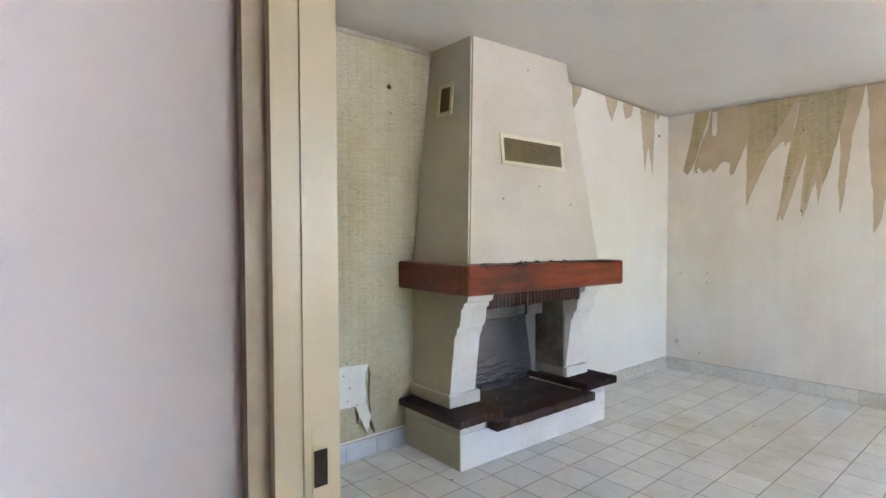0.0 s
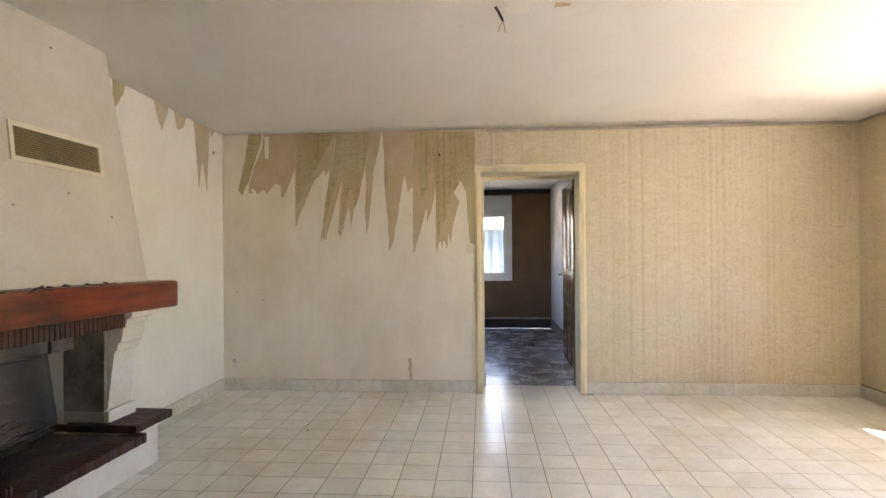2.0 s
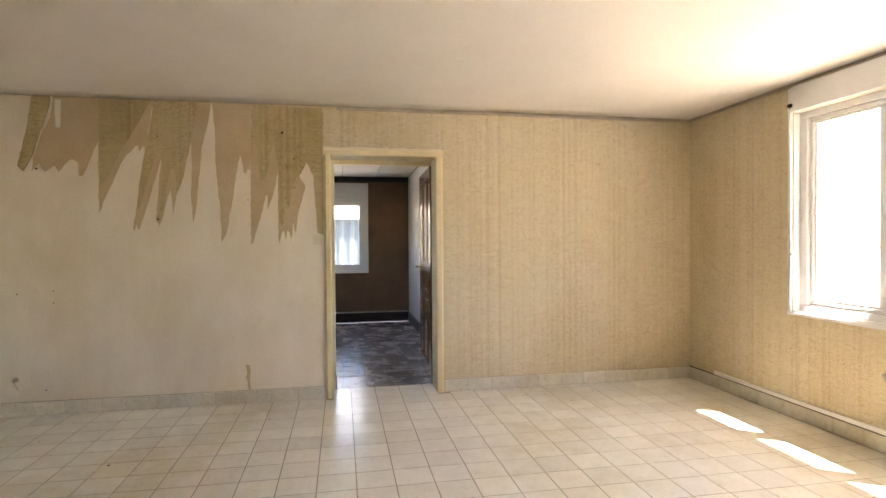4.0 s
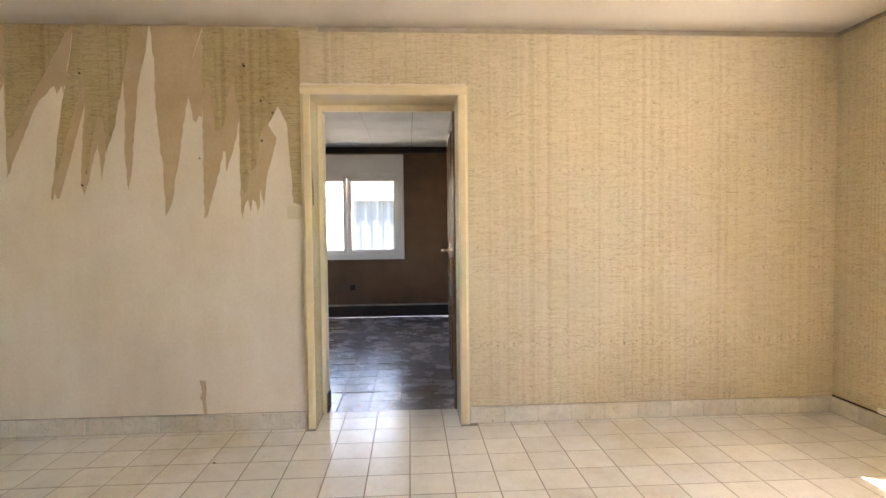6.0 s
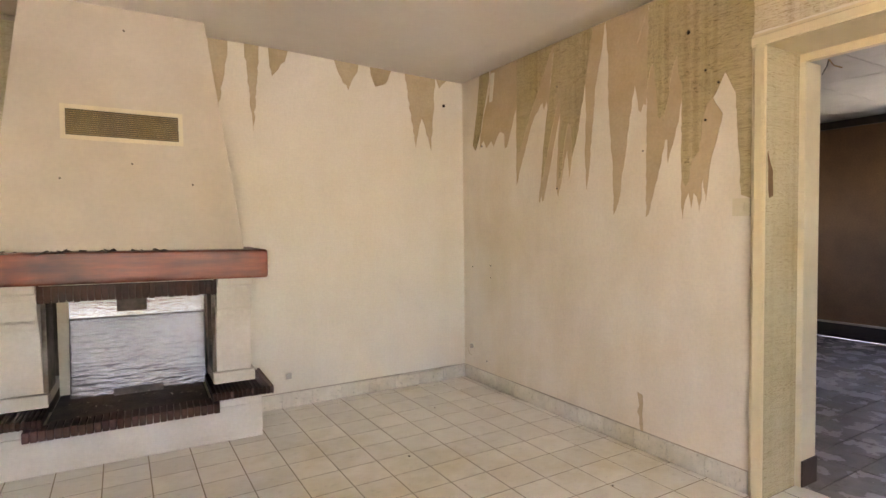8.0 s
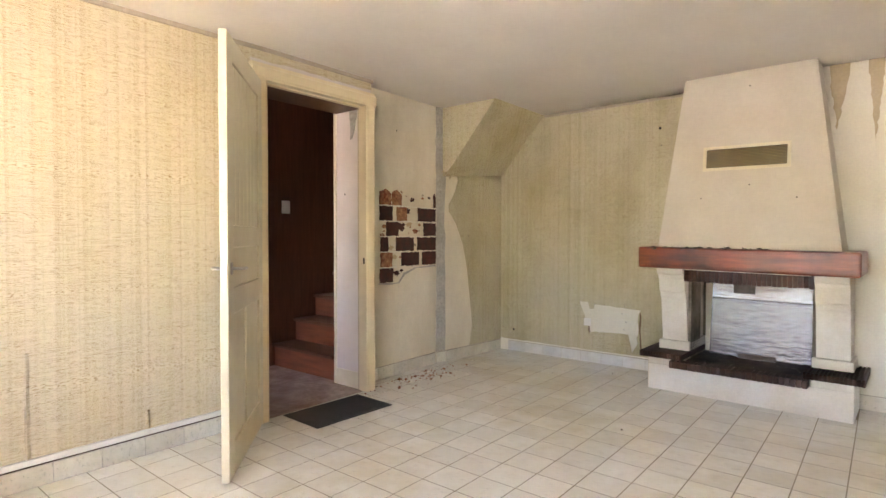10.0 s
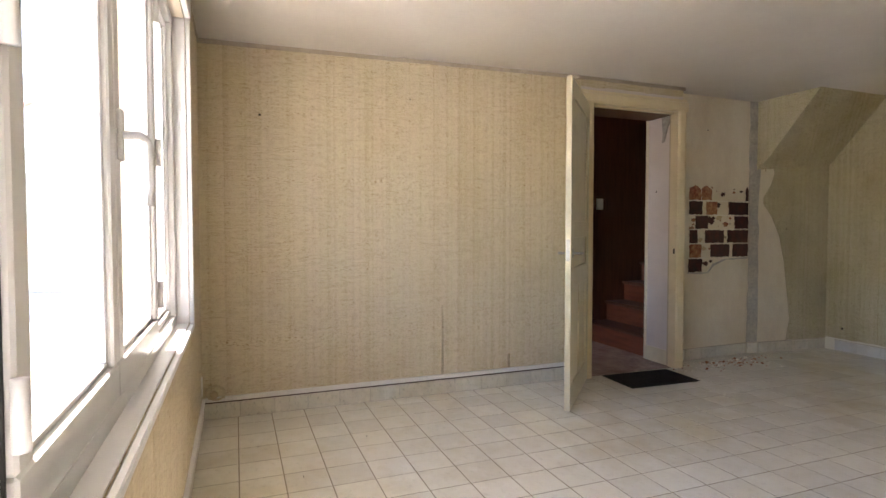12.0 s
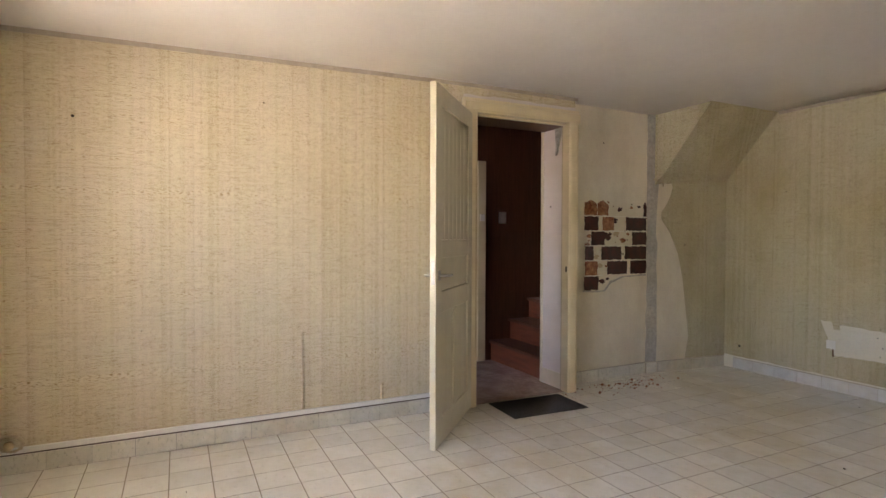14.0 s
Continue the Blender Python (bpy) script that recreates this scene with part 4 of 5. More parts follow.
def hall_door():
    dx, dy = 1.025 - 0.378, -1.027 + 0.428
    root = thing("door_1", (0.378, -0.428, 0.008), "open cream-painted panelled hall door, ajar on its hinges", "door", kind="structure", turn=math.degrees(math.atan2(dy, dx)))
    L, T, HH = math.hypot(dx, dy), 0.038, 2.165
    leaf = bmesh.new()
    st = 0.115
    for a, b, c, e in ((0, st, 0, HH), (L - st, L, 0, HH), (st, L - st, 0, 0.16), (st, L - st, 0.80, 0.93), (st, L - st, 1.13, 1.24), (st, L - st, HH - 0.12, HH)):
        box(a, b, -T, 0, c, e, 0.003, into=leaf)
    body = part("leaf", leaf, "cream_pale", root)
    bm = bmesh.new()
    box(st, L - st, 0.012 - T, -0.012, 0.16, 0.80, into=bm)
    box(st, L - st, 0.012 - T, -0.012, 0.93, 1.13, into=bm)
    mid = L / 2
    box(mid - 0.03, mid + 0.03, 0.004 - T, -0.004, 0.16, 0.80, 0.003, into=bm)
    part("lower_panels", bm, "cream_pale", root)
    bm = bmesh.new()
    n = 7
    w = (L - 2 * st) / n
    for k in range(n):
        box(st + k * w + 0.002, st + (k + 1) * w - 0.002, 0.010 - T, -0.010, 1.24, HH - 0.12, 0.004, into=bm)
    part("boarded_panel", bm, "cream_pale", root, "upper panel of grooved boards")
    lever(root, L - 0.06, 1.03, 0, 1)
    lever(root, L - 0.05, 1.03, -T, -1)
    part("lock_edge", box(L, L + 0.002, -0.030, -0.008, 0.98, 1.12), "metal", root, "worn lock plate on the edge")
    for z in (0.25, 1.05, 1.90):
        part("hinge", tube([(-0.006, 0.004, z), (-0.006, 0.004, z + 0.09)], 0.007), "cream", root)


hall_door()


def back_door():
    root = thing("door_2", (XE + 0.305, -0.885, 0.008), "open varnished brown panelled door leading off the back room", "door", kind="structure", turn=-2.0)
    L, T, HH = 0.80, 0.038, 1.92
    part("leaf", box(0, L, -T, 0, 0, HH, 0.003), "varnished", root)
    bm = bmesh.new()
    for x0, x1 in ((0.10, 0.37), (0.43, 0.70)):
        for z0, z1 in ((0.14, 0.72), (0.80, 0.98), (1.06, 1.82)):
            raised_panel(bm, x0, x1, z0, z1, 0.0, 1)
    part("mouldings", bm, "varnished", root)
    lever(root, L - 0.05, 1.0, 0.0, 1, "brass")


back_door()


# ---- window of the living room ----
def glazed(root, x0, x1, z0, z1, y, inward, rail=0.058, axis="x", foot=0.0):
    """One sash: four rails with a bead, and its pane. axis x: along x with the room on side inward."""
    def place(a0, a1, d0, d1, c0, c1, bevel):
        lo, hi = sorted((y + inward * d0, y + inward * d1))
        return box(a0, a1, lo, hi, c0, c1, bevel) if axis == "x" else box(lo, hi, a0, a1, c0, c1, bevel)
    zb = z0 + rail + foot
    sash = thing("sash")
    sash.parent = root
    bm = bmesh.new()
    for a, b, c, e in ((x0, x1, z0, zb), (x0, x1, z1 - rail, z1), (x0, x0 + rail, zb, z1 - rail), (x1 - rail, x1, zb, z1 - rail)):
        join(bm, place(a, b, -0.035, 0.018, c, e, 0.005))
    part("sash_frame", bm, "upvc", sash)
    bm = bmesh.new()
    r2 = rail + 0.016
    for a, b, c, e in ((x0 + rail, x1 - rail, zb, zb + 0.016), (x0 + rail, x1 - rail, z1 - r2, z1 - rail), (x0 + rail, x0 + r2, zb + 0.016, z1 - r2), (x1 - r2, x1 - rail, zb + 0.016, z1 - r2)):
        join(bm, place(a, b, -0.030, 0.006, c, e, 0.003))
    part("glazing_bead", bm, "upvc", sash)
    for d in (-0.012, -0.028):
        pane = part("pane", place(x0 + rail, x1 - rail, d - 0.003, d, zb, z1 - rail, 0), "glass", sash, "clear glass pane")
        pane.visible_shadow = False
    return sash


def living_window():
    root = thing("window_1", (0, 0, 0), "long white plastic four-sash window under a roller shutter box", "window", kind="structure")
    fy = YS - 0.02
    bm = bmesh.new()
    for a, b, c, e in ((WX0, WX1, WZ0 - 0.035, WZ0 + 0.013), (WX0, WX1, WZ1 - 0.045, WZ1), (WX0, WX0 + 0.06, WZ0 + 0.013, WZ1 - 0.045), (WX1 - 0.065, WX1, WZ0 + 0.013, WZ1 - 0.045), (3.17, 3.235, WZ0 + 0.013, WZ1 - 0.045), (1.845, 1.893, WZ0 + 0.013, WZ1 - 0.045)):
        box(a, b, fy - 0.08, YS - 0.048 if b - a > 1 or a < WX0 + 0.01 or b > WX1 - 0.01 else YS - 0.060, c, e, 0.004, into=bm)
    part("window_frame", bm, "upvc", root)
    bm = bmesh.new()
    for a, b, c, e in ((WX0 - 0.035, WX1 + 0.03, WZ0 - 0.060, WZ0 - 0.036), (WX0 - 0.035, WX0 - 0.001, WZ0 - 0.035, H - 0.03), (WX1 + 0.001, WX1 + 0.03, WZ0 - 0.035, H - 0.03)):
        box(a, b, YS + 0.003, YS + 0.024, c, e, 0.004, into=bm)
    for a, b, c, e in ((WX0 + 0.0015, WX0 + 0.005, WZ0 - 0.029, WZ1 - 0.001), (WX1 - 0.005, WX1 - 0.0015, WZ0 - 0.029, WZ1 - 0.001), (WX0 + 0.0015, WX1 - 0.0015, WZ0 - 0.033, WZ0 - 0.0295)):
        box(a, b, YS - 0.047, YS + 0.002, c, e, into=bm)
    part("window_trim", bm, "upvc", root)
    part("shutter_box", box(WX0, WX1, YS + 0.003, YS + 0.030, WZ1 + 0.001, H - 0.026, 0.004), "upvc", root, "white roller shutter box")
    edges = ((WX0 + 0.062, 1.843), (1.899, 2.578), (2.582, 3.205), (3.237, WX1 - 0.067))
    for k, (a, b) in enumerate(edges):
        fixed = k in (0, 3)
        s = glazed(root, a, b, WZ0 + 0.014, WZ1 - 0.046, YS - (0.085 if fixed else 0.062), 1, 0.03 if fixed else 0.058, foot=0.0 if fixed else 0.024)
        if k == 1:
            fy2 = YS - 0.044
            part("window_handle", box(b - 0.045, b - 0.015, fy2, fy2 + 0.012, 1.35, 1.47, 0.004), "upvc", s, "white plastic window handle")
            part("handle_grip", tube([(b - 0.030, fy2 + 0.01, 1.41), (b - 0.030, fy2 + 0.046, 1.41), (b - 0.042, fy2 + 0.055, 1.405), (b - 0.08, fy2 + 0.056, 1.40), (b - 0.095, fy2 + 0.056, 1.385), (b - 0.098, fy2 + 0.056, 1.30), (b - 0.098, fy2 + 0.056, 1.25)], 0.010), "upvc", root, "white bent window handle")
    for x in (3.2105, 1.8935):
        part("rubber_seal", box(x - 0.0045, x + 0.0045, YS - 0.0595, YS - 0.056, WZ0 + 0.06, WZ1 - 0.05), "seal", root, "black rubber seal beside the hinges")
        for z in (0.92, 1.41, 1.90):
            part("hinge", tube([(x, YS - 0.038, z), (x, YS - 0.038, z + 0.09)], 0.011), "upvc", root)
    part("outer_sill", box(WX0 + 0.03, WX1 - 0.03, YS - 0.36, YS - 0.102, WZ0 - 0.03, WZ0 + 0.036), "render", root, "pale outside sill")
    # winding cord of the shutter
    part("shutter_cord", tube([(WX1 + 0.004, YS + 0.034, 2.20), (WX1 - 0.012, YS + 0.032, 1.6), (WX1 - 0.006, YS + 0.032, 1.10), (WX1 - 0.002, YS + 0.032, 0.80)], 0.004), "upvc", root, "hanging white shutter rod")
    part("cord_guide", box(WX1 - 0.02, WX1 + 0.012, YS + 0.0245, YS + 0.045, 2.185, 2.21, 0.003), "hole", root, "dark rod bracket")
    part("rod_clip", box(WX1 - 0.03, WX1 + 0.008, YS + 0.0245, YS + 0.036, 1.15, 1.17, 0.002), "upvc", root)


living_window()


def back_window():
    root = thing("window_2", (0, 0, 0), "white plastic two-sash window with shutter box in the back room", "window", kind="structure")
    x = R2X
    bm = bmesh.new()
    for a, b, c, e in ((-0.53, 0.98, 0.775, 0.85), (-0.53, 0.98, 1.865, 1.93), (-0.53, -0.44, 0.85, 1.865), (0.89, 0.98, 0.85, 1.865)):
        box(x - 0.02, x + 0.06, a, b, c, e, 0.004, into=bm)
    part("window_frame", bm, "upvc", root)
    part("shutter_box", box(x - 0.03, x - 0.001, -0.53, 0.98, 1.931, 2.17, 0.004), "upvc", root, "greyish roller shutter box")
    glazed(root, -0.445, 0.222, 0.85, 1.87, x + 0.01, -1, 0.04, axis="y")
    s = glazed(root, 0.226, 0.895, 0.85, 1.87, x + 0.01, -1, 0.04, axis="y")
    part("window_handle", tube([(x - 0.02, 0.19, 1.42), (x - 0.05, 0.19, 1.42), (x - 0.055, 0.19, 1.30)], 0.010), "upvc", root, "white window handle")


back_window()

# back room skirting and details
part("back_room_skirting", box(R2X - 0.012, R2X - 0.001, R2S, R2N, 0, 0.15), "dark_skirt", label="dark skirting board", kind="structure")
part("back_room_trunking", box(R2X - 0.022, R2X - 0.001, R2S + 0.02, R2N, 0.151, 0.172, 0.003), "cement", label="white cable trunking above the dark skirting", kind="structure")
part("back_room_skirting_south", box(XE + 1.2, R2X - 0.013, R2S + 0.001, R2S + 0.012, 0, 0.15), "dark_skirt", label="dark skirting board on the side wall", kind="structure")
part("back_room_trim", box(R2X - 0.03, R2X - 0.001, R2S, R2N, R2H - 0.09, R2H - 0.012), "dark_skirt", label="dark timber trim under the ceiling", kind="structure")

# ---- fireplace ----
def fireplace():
    root = thing("fireplace", (2.65, 2.1, 0), "white stone and brick fireplace with red-brown beam mantel and plaster hood", "fireplace")
    pivot = Vector((3.33, 1.82, 0))
    root.matrix_world = Matrix.Translation(pivot) @ pose(0, 0, 0, 0, 0, -2.07) @ Matrix.Translation(Vector((2.65, 2.1, 0)) - pivot)
    def P(name, bm, mat, parent=None, label="", left_shade_tone=False, side="hood_side"):
        for v in bm.verts:  # the beam and all above it rise a little towards the left end
            v.co.z += (3.33 - v.co.x) * 0.014 * min(1.0, max(0.0, (v.co.z - 0.3) / 0.64))
        bm.transform(Matrix.Translation((-2.65, -2.1, 0)))
        ob = part(name, bm, mat, parent or root, label)
        # left-facing faces take the darker tone, their shade put into the colour
        if left_shade_tone:
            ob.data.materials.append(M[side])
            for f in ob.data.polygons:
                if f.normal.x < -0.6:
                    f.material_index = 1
        return ob
    y1 = YNL - 0.001
    bm = box(1.99, 3.305, 1.938, y1, 0, 0.20, 0.004)
    box(1.99, 2.175, 1.938, y1, 0.2005, 0.255, 0.004, into=bm)
    box(3.07, 3.305, 1.938, y1, 0.2005, 0.255, 0.004, into=bm)
    P("base", bm, "stone", label="rough white plastered base", left_shade_tone=True)
    # brick shelves each side, bricks set on edge
    for side, (a, b) in (("left", (1.94, 2.26)), ("right", (3.03, 3.365))):
        sh = P("brick_shelf", box(a + 0.004, b - 0.004, 1.895, y1, 0.2555, 0.290), "brown_brick", label="shelf of dark brown bricks on edge")
        n = 15
        w = (b - a) / n
        for k in range(n):
            dz = rng.uniform(-0.003, 0.003)
            P("brick", box(a + k * w + 0.0028, a + (k + 1) * w - 0.0028, 1.882 + rng.uniform(-0.003, 0.003), 2.10 + (0.24 if (side == "left" and k < 3) or (side == "right" and k > 11) else 0), 0.2560, 0.301 + dz, 0.003), "brown_brick", sh)
    hb = P("hearth", box(2.262, 3.025, 1.98, 2.50, 0.2005, 0.248, 0.004), "soot", label="sooty dark hearth slab")
    n = 27
    a, b = 2.18, 3.065
    w = (b - a) / n
    for k in range(n):
        P("brick", box(a + k * w + 0.0014, a + (k + 1) * w - 0.0014, 1.845 + rng.uniform(-0.003, 0.003), 1.9365 if a + (k + 1) * w < 2.31 or a + k * w > 3.02 else 1.979, 0.200, 0.2545 + rng.uniform(-0.002, 0.001), 0.003), "brown_brick", hb)
    # jambs with stepped corbels
    for a, b in ((2.05, 2.24), (3.08, 3.27)):
        prof = [(y1, 0.37), (2.095, 0.37), (2.050, 0.70), (2.035, 0.705), (2.030, 0.745), (2.010, 0.755), (2.000, 0.80), (1.995, 0.855), (1.975, 0.86), (1.975, 0.885), (1.945, 0.895), (1.935, 0.939), (y1, 0.939)]
        bm = prism(prof, b - a, lambda u, v, w, a=a: (a + w, u, v))
        bmesh.ops.bevel(bm, geom=[e for e in bm.edges if abs(e.verts[0].co.x - e.verts[1].co.x) > 0.1], offset=0.004, segments=2, affect="EDGES")
        j = P("jamb", bm, "stone", label="white stone jamb with stepped corbel", left_shade_tone=a < 2.5)
        P("foot", box(a - 0.022, b + 0.022, 2.070, y1, 0.301, 0.3695, 0.006, segments=2), "stone", j, left_shade_tone=a < 2.5)
    # mantel beam
    bm = box(1.948, 3.337, 1.82, y1, 0.940, 1.100, 0.020, segments=3)
    for v in bm.verts:  # hewn faces, not quite flat
        v.co += 0.003 * Vector((0, noise.noise(v.co * 3.0), noise.noise(v.co * 4.0 + Vector((5, 0, 0)))))
    P("mantel_beam", bm, "mantel", label="thick red-brown varnished wooden beam, scorched in the middle")
    P("under_strip", box(2.26, 3.06, 1.935, 1.975, 0.930, 0.9395), "stone", label="thin white strip under the beam")
    # lintel of upright bricks
    lt = P("lintel", box(2.241, 3.079, 1.995, 2.06, 0.850, 0.9295), "brown_brick", label="row of upright dark bricks over the opening")
    n = 27
    for k in range(n):
        w = 0.836 / n
        P("brick", box(2.242 + k * w + 0.002, 2.242 + (k + 1) * w - 0.002, 1.978, 1.9949, 0.842 + rng.uniform(-0.003, 0.003), 0.9295, 0.002), "brown_brick", lt)
    # firebox
    bm = box(2.10, 2.2395, 2.3505, 2.85, 0.19, 1.0)
    box(3.0805, 3.22, 2.3505, 2.85, 0.19, 1.0, into=bm)
    box(2.10, 3.22, 2.851, 2.95, 0.19, 1.0, into=bm)
    box(2.10, 3.22, 2.3505, 2.95, 1.001, 1.08, into=bm)
    box(2.10, 3.22, 2.501, 2.95, 0.15, 0.189, into=bm)
    P("firebox", bm, "soot_wall", label="smoked firebox walls")
    P("side_lining", box(2.241, 2.262, 2.10, 2.349, 0.30, 0.84), "soot_wall")
    P("side_lining", box(3.058, 3.079, 2.10, 2.349, 0.30, 0.84), "soot_wall")
    P("side_board", box(2.262, 2.33, 2.492, 2.505, 0.25, 0.93), "bare_stain", label="pale strip beside the foil")
    P("side_board", box(3.045, 3.0795, 2.492, 2.505, 0.25, 0.93), "bare_stain")
    # crumpled foil sheet
    bm = bmesh.new()
    nx, nz = 50, 150
    vs = []
    for i in range(nx + 1):
        for k in range(nz + 1):
            x, z = 2.325 + 0.725 * i / nx, 0.252 + 0.66 * k / nz
            low = 1.0 - k / nz
            d = 0.0038 * noise.noise(Vector((x * 6, z * 60, 0.3))) * (0.25 + low * low * 1.6) + 0.0036 * noise.noise(Vector((x * 24, z * 95, 2.0))) * (0.15 + low * low * 1.5)
            if abs(z - 0.745) < 0.006:
                d += 0.008
            vs.append(bm.verts.new((x, 2.37 + 0.16 * (z - 0.25) + d, z)))
    for i in range(nx):
        for k in range(nz):
            q = i * (nz + 1) + k
            bm.faces.new((vs[q], vs[q + nz + 1], vs[q + nz + 2], vs[q + 1]))
    bmesh.ops.solidify(bm, geom=bm.faces[:], thickness=0.001)
    for f in bm.faces:
        f.smooth = True
    P("foil_sheet", bm, "foil", label="crumpled silver insulating foil closing the firebox")
    P("top_board", prism(ragged([(2.33, 0.698), (3.045, 0.700), (3.045, 0.90), (2.33, 0.90)], 0.06, 0.0015), 0.004, lambda u, v, w: (u, 2.352 + 0.16 * (v - 0.25) + w, v)), "foil", label="smoother silver strip above the crumpled foil")
    P("top_seam", box(2.33, 3.045, 2.418, 2.426, 0.690, 0.6975), "soot", label="dark seam between strip and foil")
    P("damper_tab", box(2.585, 2.725, 2.000, 2.020, 0.778, 0.8495, 0.002), "soot", label="dark damper lever plate")
    P("ash_slot", box(2.54, 2.80, 2.335, 2.36, 0.249, 0.285, 0.002), "soot", label="dark ash slot")
    # plaster hood
    bm = bmesh.new()
    lo = [(2.057, 1.940), (3.227, 1.940), (3.227, y1), (2.057, y1)]
    hi = [(2.207, 2.077), (3.062, 2.077), (3.062, y1), (2.207, y1)]
    a = [bm.verts.new((x, y, 1.1005)) for x, y in lo]
    b = [bm.verts.new((x, y, H + 0.045)) for x, y in hi]
    bm.faces.new(a[::-1])
    bm.faces.new(b)
    for i in range(4):
        bm.faces.new((a[i], a[(i + 1) % 4], b[(i + 1) % 4], b[i]))
    bmesh.ops.bevel(bm, geom=[e for e in bm.edges if abs(e.verts[0].co.z - e.verts[1].co.z) > 1 and min(v.co.y for v in e.verts) < 2.2], offset=0.010, segments=2, affect="EDGES")
    hood = P("hood", bm, "hood", label="tapering cream plaster chimney hood", left_shade_tone=True, side="hood_left")
    # vents lie on the sloping faces
    def vent(u0, u1, z0, z1, place, slats, name_label):
        fr = bmesh.new()
        for a_, b_, c, e in ((u0, u1, z0, z0 + 0.022), (u0, u1, z1 - 0.022, z1), (u0, u0 + 0.022, z0 + 0.022, z1 - 0.022), (u1 - 0.022, u1, z0 + 0.022, z1 - 0.022)):
            join(fr, prism([(a_, c), (b_, c), (b_, e), (a_, e)], 0.010, place))
        f = P("vent_frame", fr, "cream_pale", label=name_label)
        P("vent_back", prism([(u0 + 0.02, z0 + 0.02), (u1 - 0.02, z0 + 0.02), (u1 - 0.02, z1 - 0.02), (u0 + 0.02, z1 - 0.02)], 0.002, place), "vent_inside", f)
        nn = slats
        for k in range(nn):
            z = z0 + 0.026 + (z1 - z0 - 0.052) * (k + 0.5) / nn
            P("slat", prism([(u0 + 0.024, z - 0.0012), (u1 - 0.024, z - 0.0012), (u1 - 0.024, z + 0.0005), (u0 + 0.024, z + 0.0005)], 0.006, place), "brass", f)
    def front(u, v, w):
        return (u, 1.940 + (v - 1.10) * (0.137 / 1.300) - w, v)
    def left(u, v, w):
        return (2.057 + (v - 1.10) * (0.150 / 1.300) - w, u, v)
    vent(2.366, 2.930, 1.672, 1.852, front, 12, "long metal vent grille in a cream frame")
    vent(2.195, 2.335, 1.960, 2.150, left, 12, "small metal vent grille on the hood's side")
    for x, z in ((2.36, 1.47), (2.68, 1.56), (2.97, 1.46), (2.66, 2.28)):
        P("nail_hole", disc(front(x, z, -0.001), (0, -1, 0), 0.006, 0.003, 8), "soot_wall", hood, "small chipped nail hole")
    return root


fireplace()

# debris on the mantel and the hearth
bm = bmesh.new()
for k in range(46):
    s = rng.uniform(0.008, 0.028)
    x = rng.uniform(2.02, 2.50) if k < 34 else rng.uniform(2.50, 2.85)
    m = pose(x, rng.uniform(1.86, 1.94), 1.104 + rng.uniform(0, 0.008), rng.uniform(-35, 35), rng.uniform(-35, 35), rng.uniform(0, 180))
    box(-s, s, -s * 0.6, s * 0.6, -0.0015, 0.0015, 0, into=bm, m=m)
part("mantel_debris", bm, "soot", label="dark flakes of paper and soot lying on the beam", category="debris", kind="stuff")
bm = bmesh.new()
for k in range(26):
    s = rng.uniform(0.002, 0.006)
    m = pose(rng.uniform(2.3, 3.0), rng.uniform(1.95, 2.38), 0.256, rng.uniform(-20, 20), rng.uniform(-20, 20), rng.uniform(0, 180))
    box(-s, s, -s * 0.6, s * 0.6, -0.0015, 0.0015, 0, into=bm, m=m)
part("hearth_debris", bm, "soot_wall", label="grey ash flakes scattered on the hearth", category="debris", kind="stuff")
bm = bmesh.new()
for x, y in ((1.90, 1.95), (1.62, 2.20), (1.35, -2.75), (0.95, -2.35), (3.9, 1.2), (4.4, 1.8), (1.2, 1.9), (2.2, 0.9), (0.8, -1.4), (4.55, 0.4)):
    s = rng.uniform(0.003, 0.006)
    box(-s, s, -s * 0.4, s * 0.6, -0.002, 0.003, 0, into=bm, m=pose(x, y, 0.003, 0, 0, rng.uniform(0, 180)))
part("floor_flecks", bm, "soot", label="few dark crumbs lying on the cream tiles", category="debris", kind="stuff")
for mat, cnt, lab in (("bare_white", 60, "pale plaster crumbs on the tiles under the bricks"), ("brick_orange", 110, "red-brown brick crumbs on the tiles under the bricks")):
    bm = bmesh.new()
    for k in range(cnt):
        s = rng.uniform(0.002, 0.009) * (1.4 if rng.random() < 0.12 else 0.8)
        y = rng.gauss(1.05, 0.25)
        x = 0.30 + abs(rng.gauss(0, 0.13))
        m = pose(x, y, s * 0.5 + 0.001, rng.uniform(-40, 40), rng.uniform(-40, 40), rng.uniform(0, 180))
        box(-s, s, -s * 0.7, s * 0.7, -s * 0.45, s * 0.45, 0, into=bm, m=m)
    part("plaster_crumbs" if mat == "bare_white" else "brick_crumbs", bm, mat, label=lab, category="debris", kind="stuff")

# ---- sockets, holes, cables ----
def dots(parent, place, items, label="small dark drill hole"):
    for u, v, r in items:
        c = Vector(place(u, v, 0.0005))
        n = Vector(place(u, v, 1.0)) - Vector(place(u, v, 0.0))
        part("wall_hole", disc(c, n, r, 0.0042, 10), "hole", parent, label)


